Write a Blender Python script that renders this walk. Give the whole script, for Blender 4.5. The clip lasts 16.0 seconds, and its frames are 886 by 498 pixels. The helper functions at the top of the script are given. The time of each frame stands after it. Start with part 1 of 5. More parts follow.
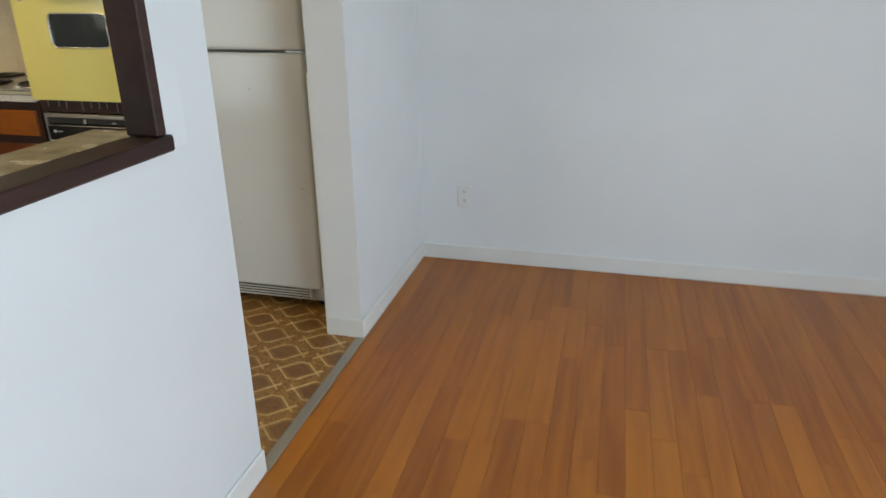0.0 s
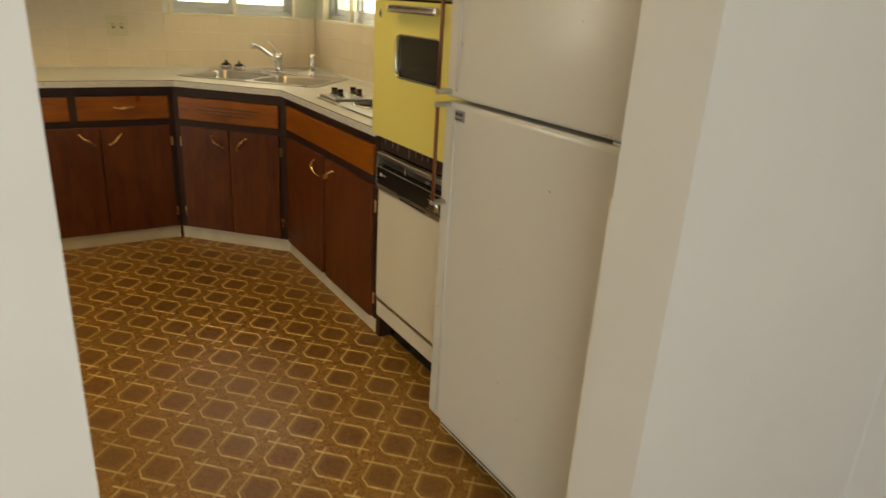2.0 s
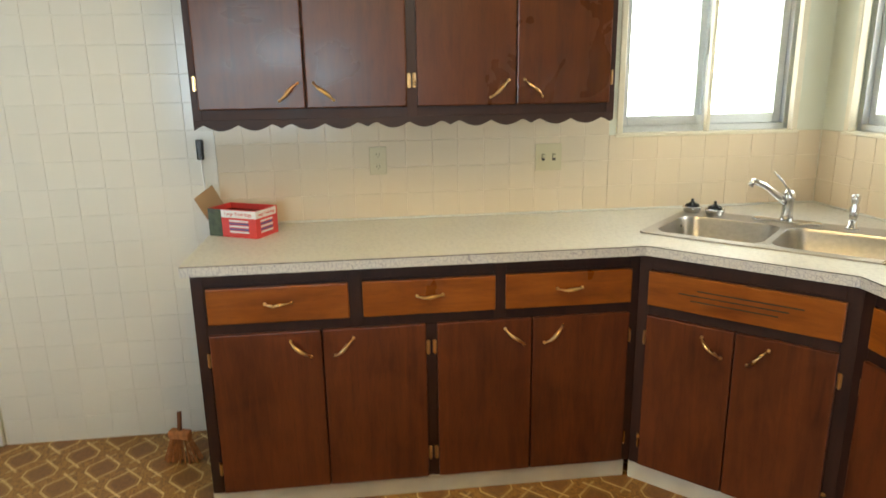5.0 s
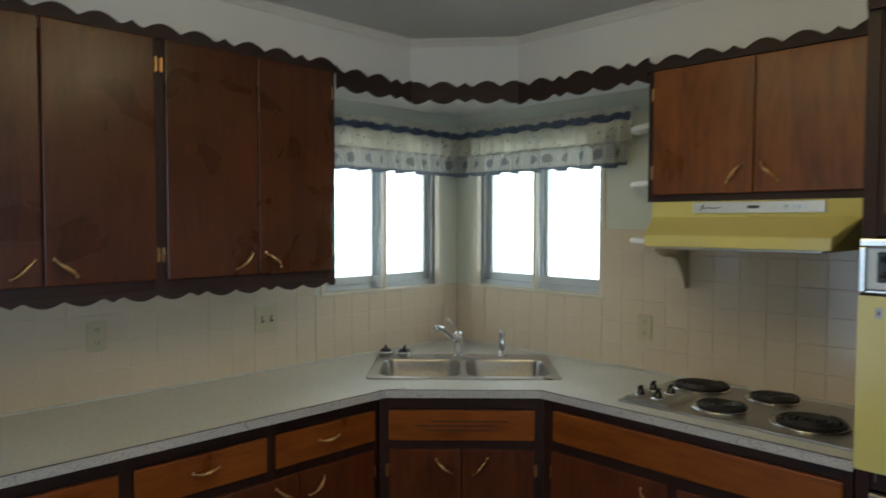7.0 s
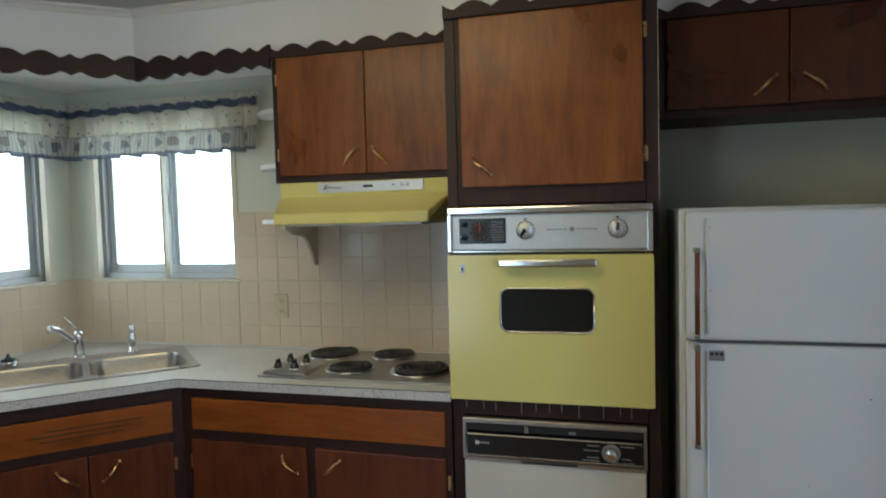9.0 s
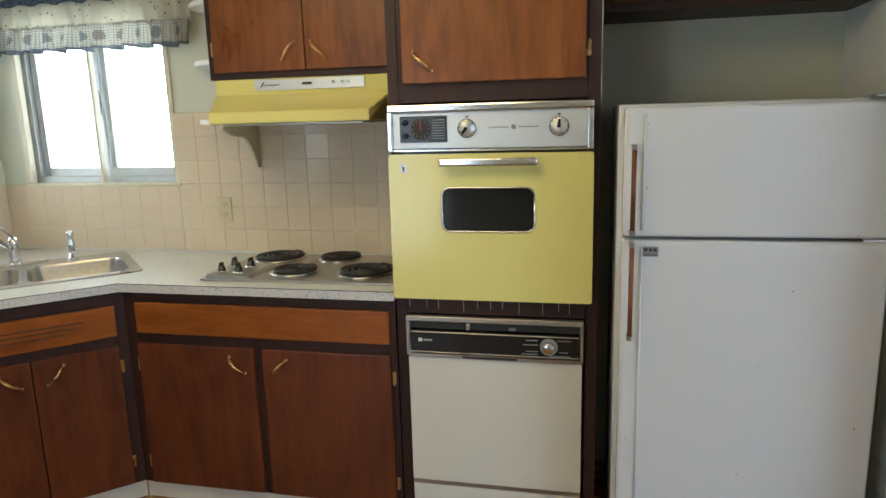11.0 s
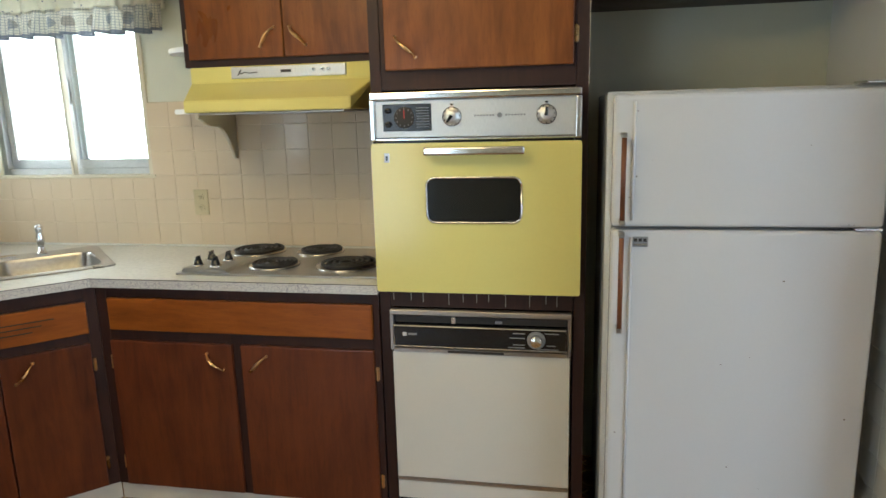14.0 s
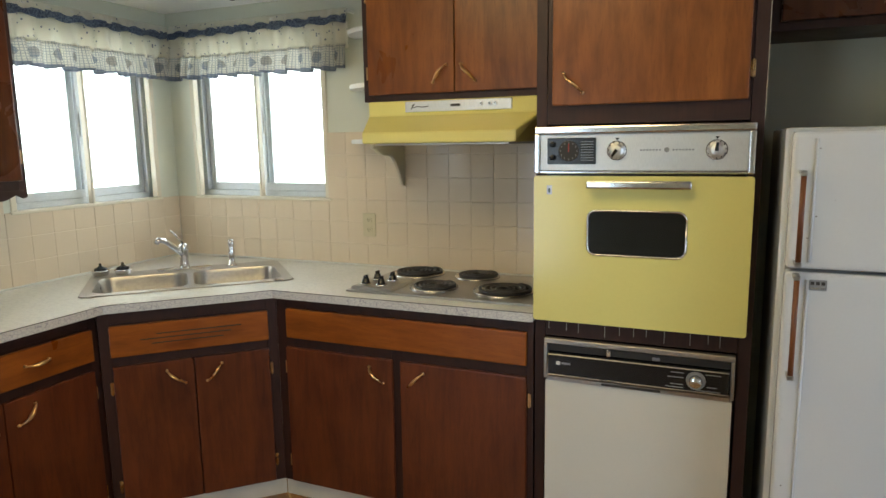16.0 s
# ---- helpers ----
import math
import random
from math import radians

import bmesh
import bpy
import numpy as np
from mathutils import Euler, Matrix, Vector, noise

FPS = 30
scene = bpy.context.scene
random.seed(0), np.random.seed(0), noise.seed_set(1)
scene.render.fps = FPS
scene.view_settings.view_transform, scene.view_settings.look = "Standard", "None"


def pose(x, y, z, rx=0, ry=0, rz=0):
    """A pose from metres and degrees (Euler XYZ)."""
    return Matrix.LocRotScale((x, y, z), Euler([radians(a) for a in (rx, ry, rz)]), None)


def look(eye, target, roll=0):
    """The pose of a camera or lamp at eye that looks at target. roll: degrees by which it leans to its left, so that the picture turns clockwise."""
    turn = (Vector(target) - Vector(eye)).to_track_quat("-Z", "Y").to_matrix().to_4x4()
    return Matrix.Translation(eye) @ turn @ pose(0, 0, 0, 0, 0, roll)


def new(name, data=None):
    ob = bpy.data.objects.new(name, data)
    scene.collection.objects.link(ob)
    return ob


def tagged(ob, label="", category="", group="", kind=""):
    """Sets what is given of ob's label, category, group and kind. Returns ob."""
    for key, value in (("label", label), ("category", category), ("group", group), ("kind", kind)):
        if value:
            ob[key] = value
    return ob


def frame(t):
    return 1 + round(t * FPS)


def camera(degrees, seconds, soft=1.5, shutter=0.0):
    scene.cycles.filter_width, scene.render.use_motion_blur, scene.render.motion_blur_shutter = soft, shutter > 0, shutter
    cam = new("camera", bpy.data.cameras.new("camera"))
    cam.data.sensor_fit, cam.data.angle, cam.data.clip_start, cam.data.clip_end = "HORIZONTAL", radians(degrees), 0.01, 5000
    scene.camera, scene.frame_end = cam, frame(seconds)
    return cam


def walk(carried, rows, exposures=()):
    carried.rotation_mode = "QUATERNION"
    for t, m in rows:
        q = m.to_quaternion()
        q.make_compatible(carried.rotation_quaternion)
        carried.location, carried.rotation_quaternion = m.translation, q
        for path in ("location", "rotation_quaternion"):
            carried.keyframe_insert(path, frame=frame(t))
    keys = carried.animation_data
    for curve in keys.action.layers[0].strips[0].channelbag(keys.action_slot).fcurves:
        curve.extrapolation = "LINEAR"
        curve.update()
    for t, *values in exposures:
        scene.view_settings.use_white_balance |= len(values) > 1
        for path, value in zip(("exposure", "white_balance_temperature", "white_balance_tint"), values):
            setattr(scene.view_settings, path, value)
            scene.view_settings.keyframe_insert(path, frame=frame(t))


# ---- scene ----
cam = camera(67.3, 16.0, 1.5, 0.35)
EXPOSURES = [(0, 0.0, 7000, 8), (0.5, -0.3, 8200, 9), (1.0, -0.45, 8900, 10), (1.5, -0.4, 9300, 10), (2.0, -0.2, 10600, 10), (2.5, 0.22, 13300, 11), (3.5, 0.7, 11200, 11), (4.2, 0.65, 8600, 10),
             (6.3, -0.2, 6500, 9), (7, -0.92, 5900, 8), (8, -0.9, 5700, 8), (9, -0.4, 5600, 8), (10, 0.05, 5900, 9), (12.5, 0.26, 6150, 10), (14, 0.27, 6150, 10), (16, 0.08, 6350, 11)]
PATH = [
    (0, (4.862, -3.249, 1.382), (4.401, -1.448, 0.644), -0.6),
    (0.5, (4.852, -2.812, 1.400), (4.108, -1.092, 0.701), 3.0),
    (1, (4.836, -2.405, 1.379), (3.681, -0.924, 0.691), 3.0),
    (1.5, (4.731, -2.070, 1.368), (3.269, -0.897, 0.670), 2.8),
    (2, (4.563, -1.805, 1.396), (2.990, -0.783, 0.702), 3.5),
    (2.5, (4.397, -1.623, 1.412), (2.605, -1.003, 0.775), 2.6),
    (3, (4.048, -1.520, 1.409), (2.173, -1.145, 0.821), 1.5),
    (3.5, (3.691, -1.505, 1.426), (1.802, -1.231, 0.828), 1.6),
    (4, (3.286, -1.369, 1.369), (1.371, -1.306, 0.796), -0.8),
    (4.2, (3.147, -1.467, 1.401), (1.237, -1.439, 0.806), -0.7),
    (6.3, (2.552, -2.638, 1.537), (0.918, -1.509, 1.305), -1.0),
    (6.5, (2.554, -2.682, 1.562), (1.019, -1.417, 1.358), -0.5),
    (7, (2.718, -2.781, 1.596), (1.291, -1.381, 1.515), 0.1),
    (7.5, (2.773, -2.745, 1.628), (1.601, -1.124, 1.652), -1.7),
    (8, (2.768, -2.837, 1.600), (1.910, -1.032, 1.689), -1.2),
    (8.5, (2.779, -2.864, 1.562), (2.107, -0.981, 1.626), -0.9),
    (9, (2.803, -2.821, 1.537), (2.262, -0.899, 1.429), -1.5),
    (9.5, (2.818, -2.804, 1.519), (2.332, -0.880, 1.274), -1.7),
    (10, (2.875, -2.785, 1.513), (2.395, -0.885, 1.116), -2.0),
    (12.5, (2.832, -2.786, 1.494), (2.486, -0.850, 1.130), -1.1),
    (13, (2.819, -2.747, 1.482), (2.478, -0.810, 1.120), -1.1),
    (13.5, (2.827, -2.725, 1.482), (2.487, -0.788, 1.116), -1.7),
    (14, (2.839, -2.738, 1.485), (2.467, -0.814, 1.084), -1.5),
    (14.5, (2.833, -2.757, 1.486), (2.339, -0.861, 1.088), -1.0),
    (15, (2.833, -2.772, 1.516), (2.142, -0.927, 1.168), -1.1),
    (15.5, (2.819, -2.799, 1.501), (2.045, -0.981, 1.194), -0.9),
    (16, (2.806, -2.816, 1.506), (2.024, -1.003, 1.191), -0.9),
]
walk(cam, [(t, look(eye, target, roll)) for t, eye, target, roll in PATH], EXPOSURES)

# ---- world and light ----
world = bpy.data.worlds.new("sky")
world.use_nodes = True
scene.world = world
_sky = world.node_tree.nodes.new("ShaderNodeTexSky")
_sky.sky_type = "NISHITA"
_sky.sun_disc = False
_sky.sun_elevation = radians(62)
_sky.sun_rotation = radians(175)
world.node_tree.links.new(_sky.outputs[0], world.node_tree.nodes["Background"].inputs[0])
world.node_tree.nodes["Background"].inputs[1].default_value = 0.12
sun = new("sun", bpy.data.lights.new("sun", "SUN"))
sun.data.energy, sun.data.angle, sun.data.color = 3.0, radians(0.6), (1, 0.95, 0.88)
sun.matrix_world = look((0, 0, 30), (-1.5, 16, 0))


def window_light(name, eye, target, w, h, watts, color):
    lamp = new(name, bpy.data.lights.new(name, "AREA"))
    lamp.data.shape, lamp.data.size, lamp.data.size_y = "RECTANGLE", w, h
    lamp.data.energy, lamp.data.color = watts, color
    lamp.matrix_world = look(eye, target)
    return lamp


DAY = (0.63, 0.81, 1.0)
window_light("dining_daylight", (7.48, -3.4, 1.45), (0, -3.2, 1.2), 2.3, 1.4, 115, DAY)
# added fill from the unseen south side, placed to balance the kitchen's brightness
window_light("kitchen_fill", (1.10, -4.58, 1.05), (2.6, 0, 1.7), 0.7, 1.6, 14, (0.70, 0.86, 1.0))
window_light("side_door_daylight", (-0.09, -4.05, 1.33), (3, -4.05, 1.33), 0.40, 0.56, 4, (0.85, 0.94, 1.0))
window_light("corner_daylight_a", (-0.20, -0.54, 1.63), (3, -0.54, 1.2), 0.78, 0.76, 5.5, (0.92, 0.97, 1.0))
window_light("corner_daylight_b", (0.56, 0.20, 1.63), (0.56, -3, 1.2), 0.80, 0.76, 5.5, (0.92, 0.97, 1.0))

# ---- materials ----


class Nodes:
    """A material under construction, with short node makers."""

    def __init__(self, name):
        self.mat = bpy.data.materials.new(name)
        self.mat.use_nodes = True
        self.t = self.mat.node_tree
        self.b = self.t.nodes["Principled BSDF"]

    def put(self, socket, value):
        if isinstance(value, (int, float)):
            socket.default_value = value
        elif isinstance(value, tuple):
            socket.default_value = value if len(value) == 4 or socket.type == "VECTOR" else (*value, 1)
        else:
            self.t.links.new(value, socket)

    def math(self, op, a, b=0.0, c=0.0):
        n = self.t.nodes.new("ShaderNodeMath")
        n.operation = op
        for s, v in zip(n.inputs, (a, b, c)):
            self.put(s, v)
        return n.outputs[0]

    def coords(self, scale=(1, 1, 1), kind="Object"):
        c = self.t.nodes.new("ShaderNodeTexCoord")
        m = self.t.nodes.new("ShaderNodeMapping")
        m.inputs["Scale"].default_value = scale
        r = self.t.nodes.new("ShaderNodeObjectInfo").outputs["Random"]
        v = self.t.nodes.new("ShaderNodeCombineXYZ")
        for i in range(3):
            self.put(v.inputs[i], self.math("MULTIPLY", r, (17.0, 31.0, 23.0)[i]))
        self.put(m.inputs["Vector"], c.outputs[kind])
        self.put(m.inputs["Location"], v.outputs[0])
        return m.outputs[0]

    def plain(self):
        return self.t.nodes.new("ShaderNodeNewGeometry").outputs["Position"]

    def noise(self, vec, scale, detail=4.0, distort=0.0):
        n = self.t.nodes.new("ShaderNodeTexNoise")
        self.put(n.inputs["Vector"], vec)
        n.inputs["Scale"].default_value = scale
        n.inputs["Detail"].default_value = detail
        n.inputs["Distortion"].default_value = distort
        return n.outputs[0]

    def ramp(self, f, stops):
        n = self.t.nodes.new("ShaderNodeValToRGB")
        e = n.color_ramp.elements
        while len(e) < len(stops):
            e.new(0.5)
        for q, (p, c) in zip(e, stops):
            q.position, q.color = p, (*c, 1)
        self.put(n.inputs[0], f)
        return n.outputs[0]

    def mix(self, f, a, b):
        n = self.t.nodes.new("ShaderNodeMix")
        n.data_type = "RGBA"
        self.put(n.inputs[0], f)
        self.put(n.inputs[6], a)
        self.put(n.inputs[7], b)
        return n.outputs[2]

    def bump(self, h, strength=0.1, distance=0.01):
        n = self.t.nodes.new("ShaderNodeBump")
        n.inputs["Strength"].default_value = strength
        n.inputs["Distance"].default_value = distance
        self.put(n.inputs["Height"], h)
        self.put(self.b.inputs["Normal"], n.outputs[0])

    def done(self, color, rough=0.5, metal=0.0, **more):
        self.put(self.b.inputs["Base Color"], color)
        self.put(self.b.inputs["Roughness"], rough)
        self.put(self.b.inputs["Metallic"], metal)
        for k, v in more.items():
            self.put(self.b.inputs[k.replace("_", " ")], v)
        return self.mat


def shade(c, f):
    return tuple(min(1, v * f) for v in c)


def painted(name, c, rough=0.55, vary=0.06, bump=0.05, scale=3.0, metal=0.0):
    n = Nodes(name)
    v = n.coords()
    big, fine = n.noise(v, scale, 5), n.noise(v, 140, 3)
    col = n.ramp(big, [(0.3, shade(c, 1 - vary)), (0.7, shade(c, 1 + vary))])
    n.bump(fine, bump, 0.002)
    r = n.math("MULTIPLY_ADD", big, 0.15, rough - 0.07)
    return n.done(col, r, metal)


def wood(name, dark, light, axis="z", rough=0.38, grain=1.0):
    n = Nodes(name)
    k = {"z": (7, 7, 0.9), "x": (0.9, 7, 7), "y": (7, 0.9, 7)}[axis]
    v = n.coords(k)
    wide = n.noise(v, 1.0 * grain, 5, 2.4)
    fine = n.noise(v, 7 * grain, 6, 0.8)
    pore = n.noise(v, 34 * grain, 2)
    patch = n.noise(n.coords(), 3.4, 5, 1.2)
    f = n.math("ADD", n.math("MULTIPLY", wide, 0.36), n.math("MULTIPLY", fine, 0.26))
    f = n.math("ADD", f, n.math("MULTIPLY", patch, 0.34))
    col = n.ramp(f, [(0.30, dark), (0.49, shade([(a + b) / 2 for a, b in zip(dark, light)], 1.0)), (0.70, light)])
    col = n.mix(n.ramp(pore, [(0.58, (0, 0, 0)), (0.74, (0.26, 0.26, 0.26))]), col, shade(dark, 0.6))
    n.bump(pore, 0.06, 0.001)
    r = n.math("MULTIPLY_ADD", patch, 0.28, rough - 0.14)
    return n.done(col, r, 0.0, Specular_IOR_Level=0.42)


def metal(name, c, rough=0.22, brushed=(1, 1, 1)):
    n = Nodes(name)
    v = n.coords(brushed)
    f = n.noise(v, 60, 4)
    n.bump(f, 0.03, 0.001)
    smudge = n.noise(n.coords(), 7, 4)
    return n.done(n.ramp(f, [(0.3, shade(c, 0.85)), (0.7, c)]), n.math("MULTIPLY_ADD", smudge, 0.25, rough - 0.1), 1.0)


def plain_gloss(name, c, rough=0.3):
    return painted(name, c, rough, 0.03, 0.01)


def enamel(name, c, chips=False):
    n = Nodes(name)
    v = n.coords()
    f = n.noise(v, 110, 4)
    grime = n.noise(v, 2.2, 4)
    col = n.ramp(f, [(0.3, shade(c, 0.992)), (0.7, shade(c, 1.008))])
    col = n.mix(n.ramp(grime, [(0.45, (0, 0, 0)), (0.8, (0.25, 0.25, 0.25))]), col, shade(c, 0.88))
    if chips:
        s = n.noise(n.coords((16, 16, 20)), 2.6, 2)
        col = n.mix(n.ramp(s, [(0.792, (0, 0, 0)), (0.798, (0.9, 0.9, 0.9))]), col, (0.16, 0.11, 0.08))
    n.bump(n.noise(v, 24, 2), 0.02, 0.001)
    return n.done(col, n.math("MULTIPLY_ADD", grime, 0.10, 0.10))


def glass_mat(name):
    n = Nodes(name)
    n.put(n.b.inputs["Transmission Weight"], 1.0)
    n.put(n.b.inputs["IOR"], 1.05)
    return n.done((0.96, 0.98, 0.98), 0.0)


def glowing(name, c, strength):
    n = Nodes(name)
    return n.done(c, 0.5, 0.0, Emission_Color=(*c, 1), Emission_Strength=strength)


M_FRAME = wood("dark_stained_frame", (0.012, 0.004, 0.003), (0.052, 0.016, 0.009), "z", 0.5)
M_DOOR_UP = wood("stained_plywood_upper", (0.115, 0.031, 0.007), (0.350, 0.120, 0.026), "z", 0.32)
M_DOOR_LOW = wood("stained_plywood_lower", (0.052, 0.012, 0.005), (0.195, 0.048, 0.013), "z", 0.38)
# upper door stain darkened for dimmer west and fridge cabinets; shade in the colour
M_DOOR_UP_SHADED = wood("shaded_plywood_upper", (0.040, 0.011, 0.0045), (0.140, 0.040, 0.010), "z", 0.30)
M_DRAWER = wood("stained_pine_drawer", (0.150, 0.034, 0.005), (0.400, 0.120, 0.016), "x", 0.32)
M_SCALLOP = wood("scalloped_dark_trim", (0.014, 0.006, 0.005), (0.050, 0.021, 0.015), "x", 0.55)
M_SILLWOOD = wood("dark_sill_wood", (0.020, 0.008, 0.006), (0.065, 0.028, 0.020), "y", 0.6)
M_HANDLEWOOD = wood("handle_wood", (0.10, 0.03, 0.012), (0.26, 0.09, 0.03), "z", 0.4)
M_BRASS = metal("worn_brass", (0.80, 0.52, 0.24), 0.27)
M_CHROME = metal("chrome", (0.78, 0.78, 0.78), 0.16)
M_STEEL = metal("brushed_steel", (0.52, 0.50, 0.47), 0.30, (1, 12, 1))
M_ALU = metal("aluminium_frame", (0.62, 0.64, 0.64), 0.45, (1, 1, 8))
M_PANEL = metal("oven_panel_metal", (0.80, 0.80, 0.78), 0.42, (14, 1, 1))
M_YELLOW = enamel("yellow_enamel", (0.78, 0.71, 0.25))
M_FRIDGE = enamel("chipped_white_enamel", (0.66, 0.66, 0.65), True)
M_DISHW = enamel("cream_enamel", (0.70, 0.67, 0.59))
M_BLACK = plain_gloss("black_enamel", (0.012, 0.012, 0.013), 0.22)
M_BLACKGLASS = plain_gloss("oven_glass", (0.008, 0.009, 0.010), 0.08)
M_RUBBER = painted("grey_gasket", (0.30, 0.29, 0.26), 0.6)
M_COIL = painted("burner_coil", (0.020, 0.018, 0.017), 0.5, 0.2, 0.2, 30)
M_DRIP = metal("drip_pan", (0.70, 0.68, 0.65), 0.2)
M_CREAMTRIM = painted("cream_window_trim", (0.68, 0.62, 0.48), 0.45)
M_WHITETRIM = painted("white_trim_paint", (0.78, 0.77, 0.73), 0.4, 0.04)
M_TOE = painted("white_toe_kick", (0.66, 0.62, 0.52), 0.5, 0.12, 0.05, 6)
M_WALL = painted("dining_wall_paint", (0.76, 0.77, 0.77), 0.6, 0.03, 0.12, 2)
M_KWALL = painted("kitchen_wall_paint", (0.61, 0.62, 0.51), 0.55, 0.04, 0.12, 2)
# soffit tone raised for lamplight, ceiling tone lowered for shade, both in the paint
M_SOFFIT = painted("lit_soffit_paint", (0.88, 0.88, 0.86), 0.6, 0.03, 0.12, 2)
M_CEIL = painted("shaded_ceiling_paint", (0.52, 0.52, 0.51), 0.8, 0.06, 0.25, 1.2)
M_GROUT = painted("tile_grout", (0.80, 0.70, 0.56), 0.8, 0.1, 0.2, 20)
M_GROUTW = painted("white_tile_grout", (0.78, 0.76, 0.69), 0.8, 0.08, 0.2, 20)
M_IVORY = plain_gloss("ivory_plastic", (0.56, 0.49, 0.31), 0.35)
M_PLATE = plain_gloss("white_plastic", (0.75, 0.74, 0.70), 0.35)
M_DARKSLOT = plain_gloss("dark_slot", (0.03, 0.025, 0.02), 0.5)
M_GLASS = glass_mat("window_glass")
M_LAMP = glowing("lit_diffuser", (1.0, 0.79, 0.41), 6.8)
M_RED = painted("red_cardboard", (0.62, 0.035, 0.03), 0.5, 0.12, 0.1, 12)
M_CARD = painted("brown_cardboard", (0.36, 0.24, 0.13), 0.75, 0.12, 0.2, 10)
M_GREENP = painted("dark_green_print", (0.035, 0.05, 0.02), 0.5, 0.5, 0.1, 40)
M_INK = painted("blue_print", (0.08, 0.07, 0.22), 0.5, 0.1, 0.0)
M_PAPER = painted("white_print", (0.72, 0.70, 0.68), 0.5, 0.05, 0.0)
M_GREY = plain_gloss("grey_print", (0.25, 0.25, 0.25), 0.4)
M_REDINK = plain_gloss("red_dial_hand", (0.5, 0.04, 0.03), 0.4)
M_BRISTLE = painted("orange_bristle", (0.42, 0.16, 0.05), 0.8, 0.3, 0.3, 60)
M_THRESH = metal("worn_threshold_metal", (0.50, 0.47, 0.42), 0.5, (1, 10, 1))
M_SUB = painted("subfloor", (0.22, 0.065, 0.008), 0.8)


def tile_mat(name, c, vary):
    n = Nodes(name)
    info = n.t.nodes.new("ShaderNodeObjectInfo").outputs["Random"]
    col = n.ramp(info, [(0, shade(c, 1 - vary)), (1, shade(c, 1 + vary))])
    f = n.noise(n.coords(), 9, 4)
    col = n.mix(n.math("MULTIPLY", f, 0.08), col, shade(c, 0.78))
    n.bump(n.noise(n.coords(), 14, 2), 0.03, 0.003)
    return n.done(col, n.math("MULTIPLY_ADD", f, 0.10, 0.07))


M_TILE = tile_mat("cream_glazed_tile", (0.68, 0.57, 0.42), 0.02)
M_TILEW = tile_mat("white_glazed_tile", (0.74, 0.72, 0.65), 0.015)


def counter_mat(name, crackle):
    n = Nodes(name)
    v = n.coords()
    if crackle:
        t = n.t.nodes.new("ShaderNodeTexVoronoi")
        t.feature = "DISTANCE_TO_EDGE"
        t.inputs["Scale"].default_value = 80
        n.put(t.inputs["Vector"], v)
        col = n.ramp(t.outputs["Distance"], [(0.015, (0.36, 0.36, 0.42)), (0.06, (0.66, 0.66, 0.65))])
        return n.done(col, 0.4)
    f, g = n.noise(v, 70, 3), n.noise(v, 3, 5)
    col = n.ramp(f, [(0.40, (0.60, 0.60, 0.56)), (0.52, (0.68, 0.68, 0.63))])
    col = n.mix(n.math("MULTIPLY", g, 0.25), col, (0.50, 0.47, 0.38))
    return n.done(col, n.math("MULTIPLY_ADD", g, 0.3, 0.22))


M_COUNTER, M_EDGE = counter_mat("white_laminate", False), counter_mat("crackle_laminate_edge", True)


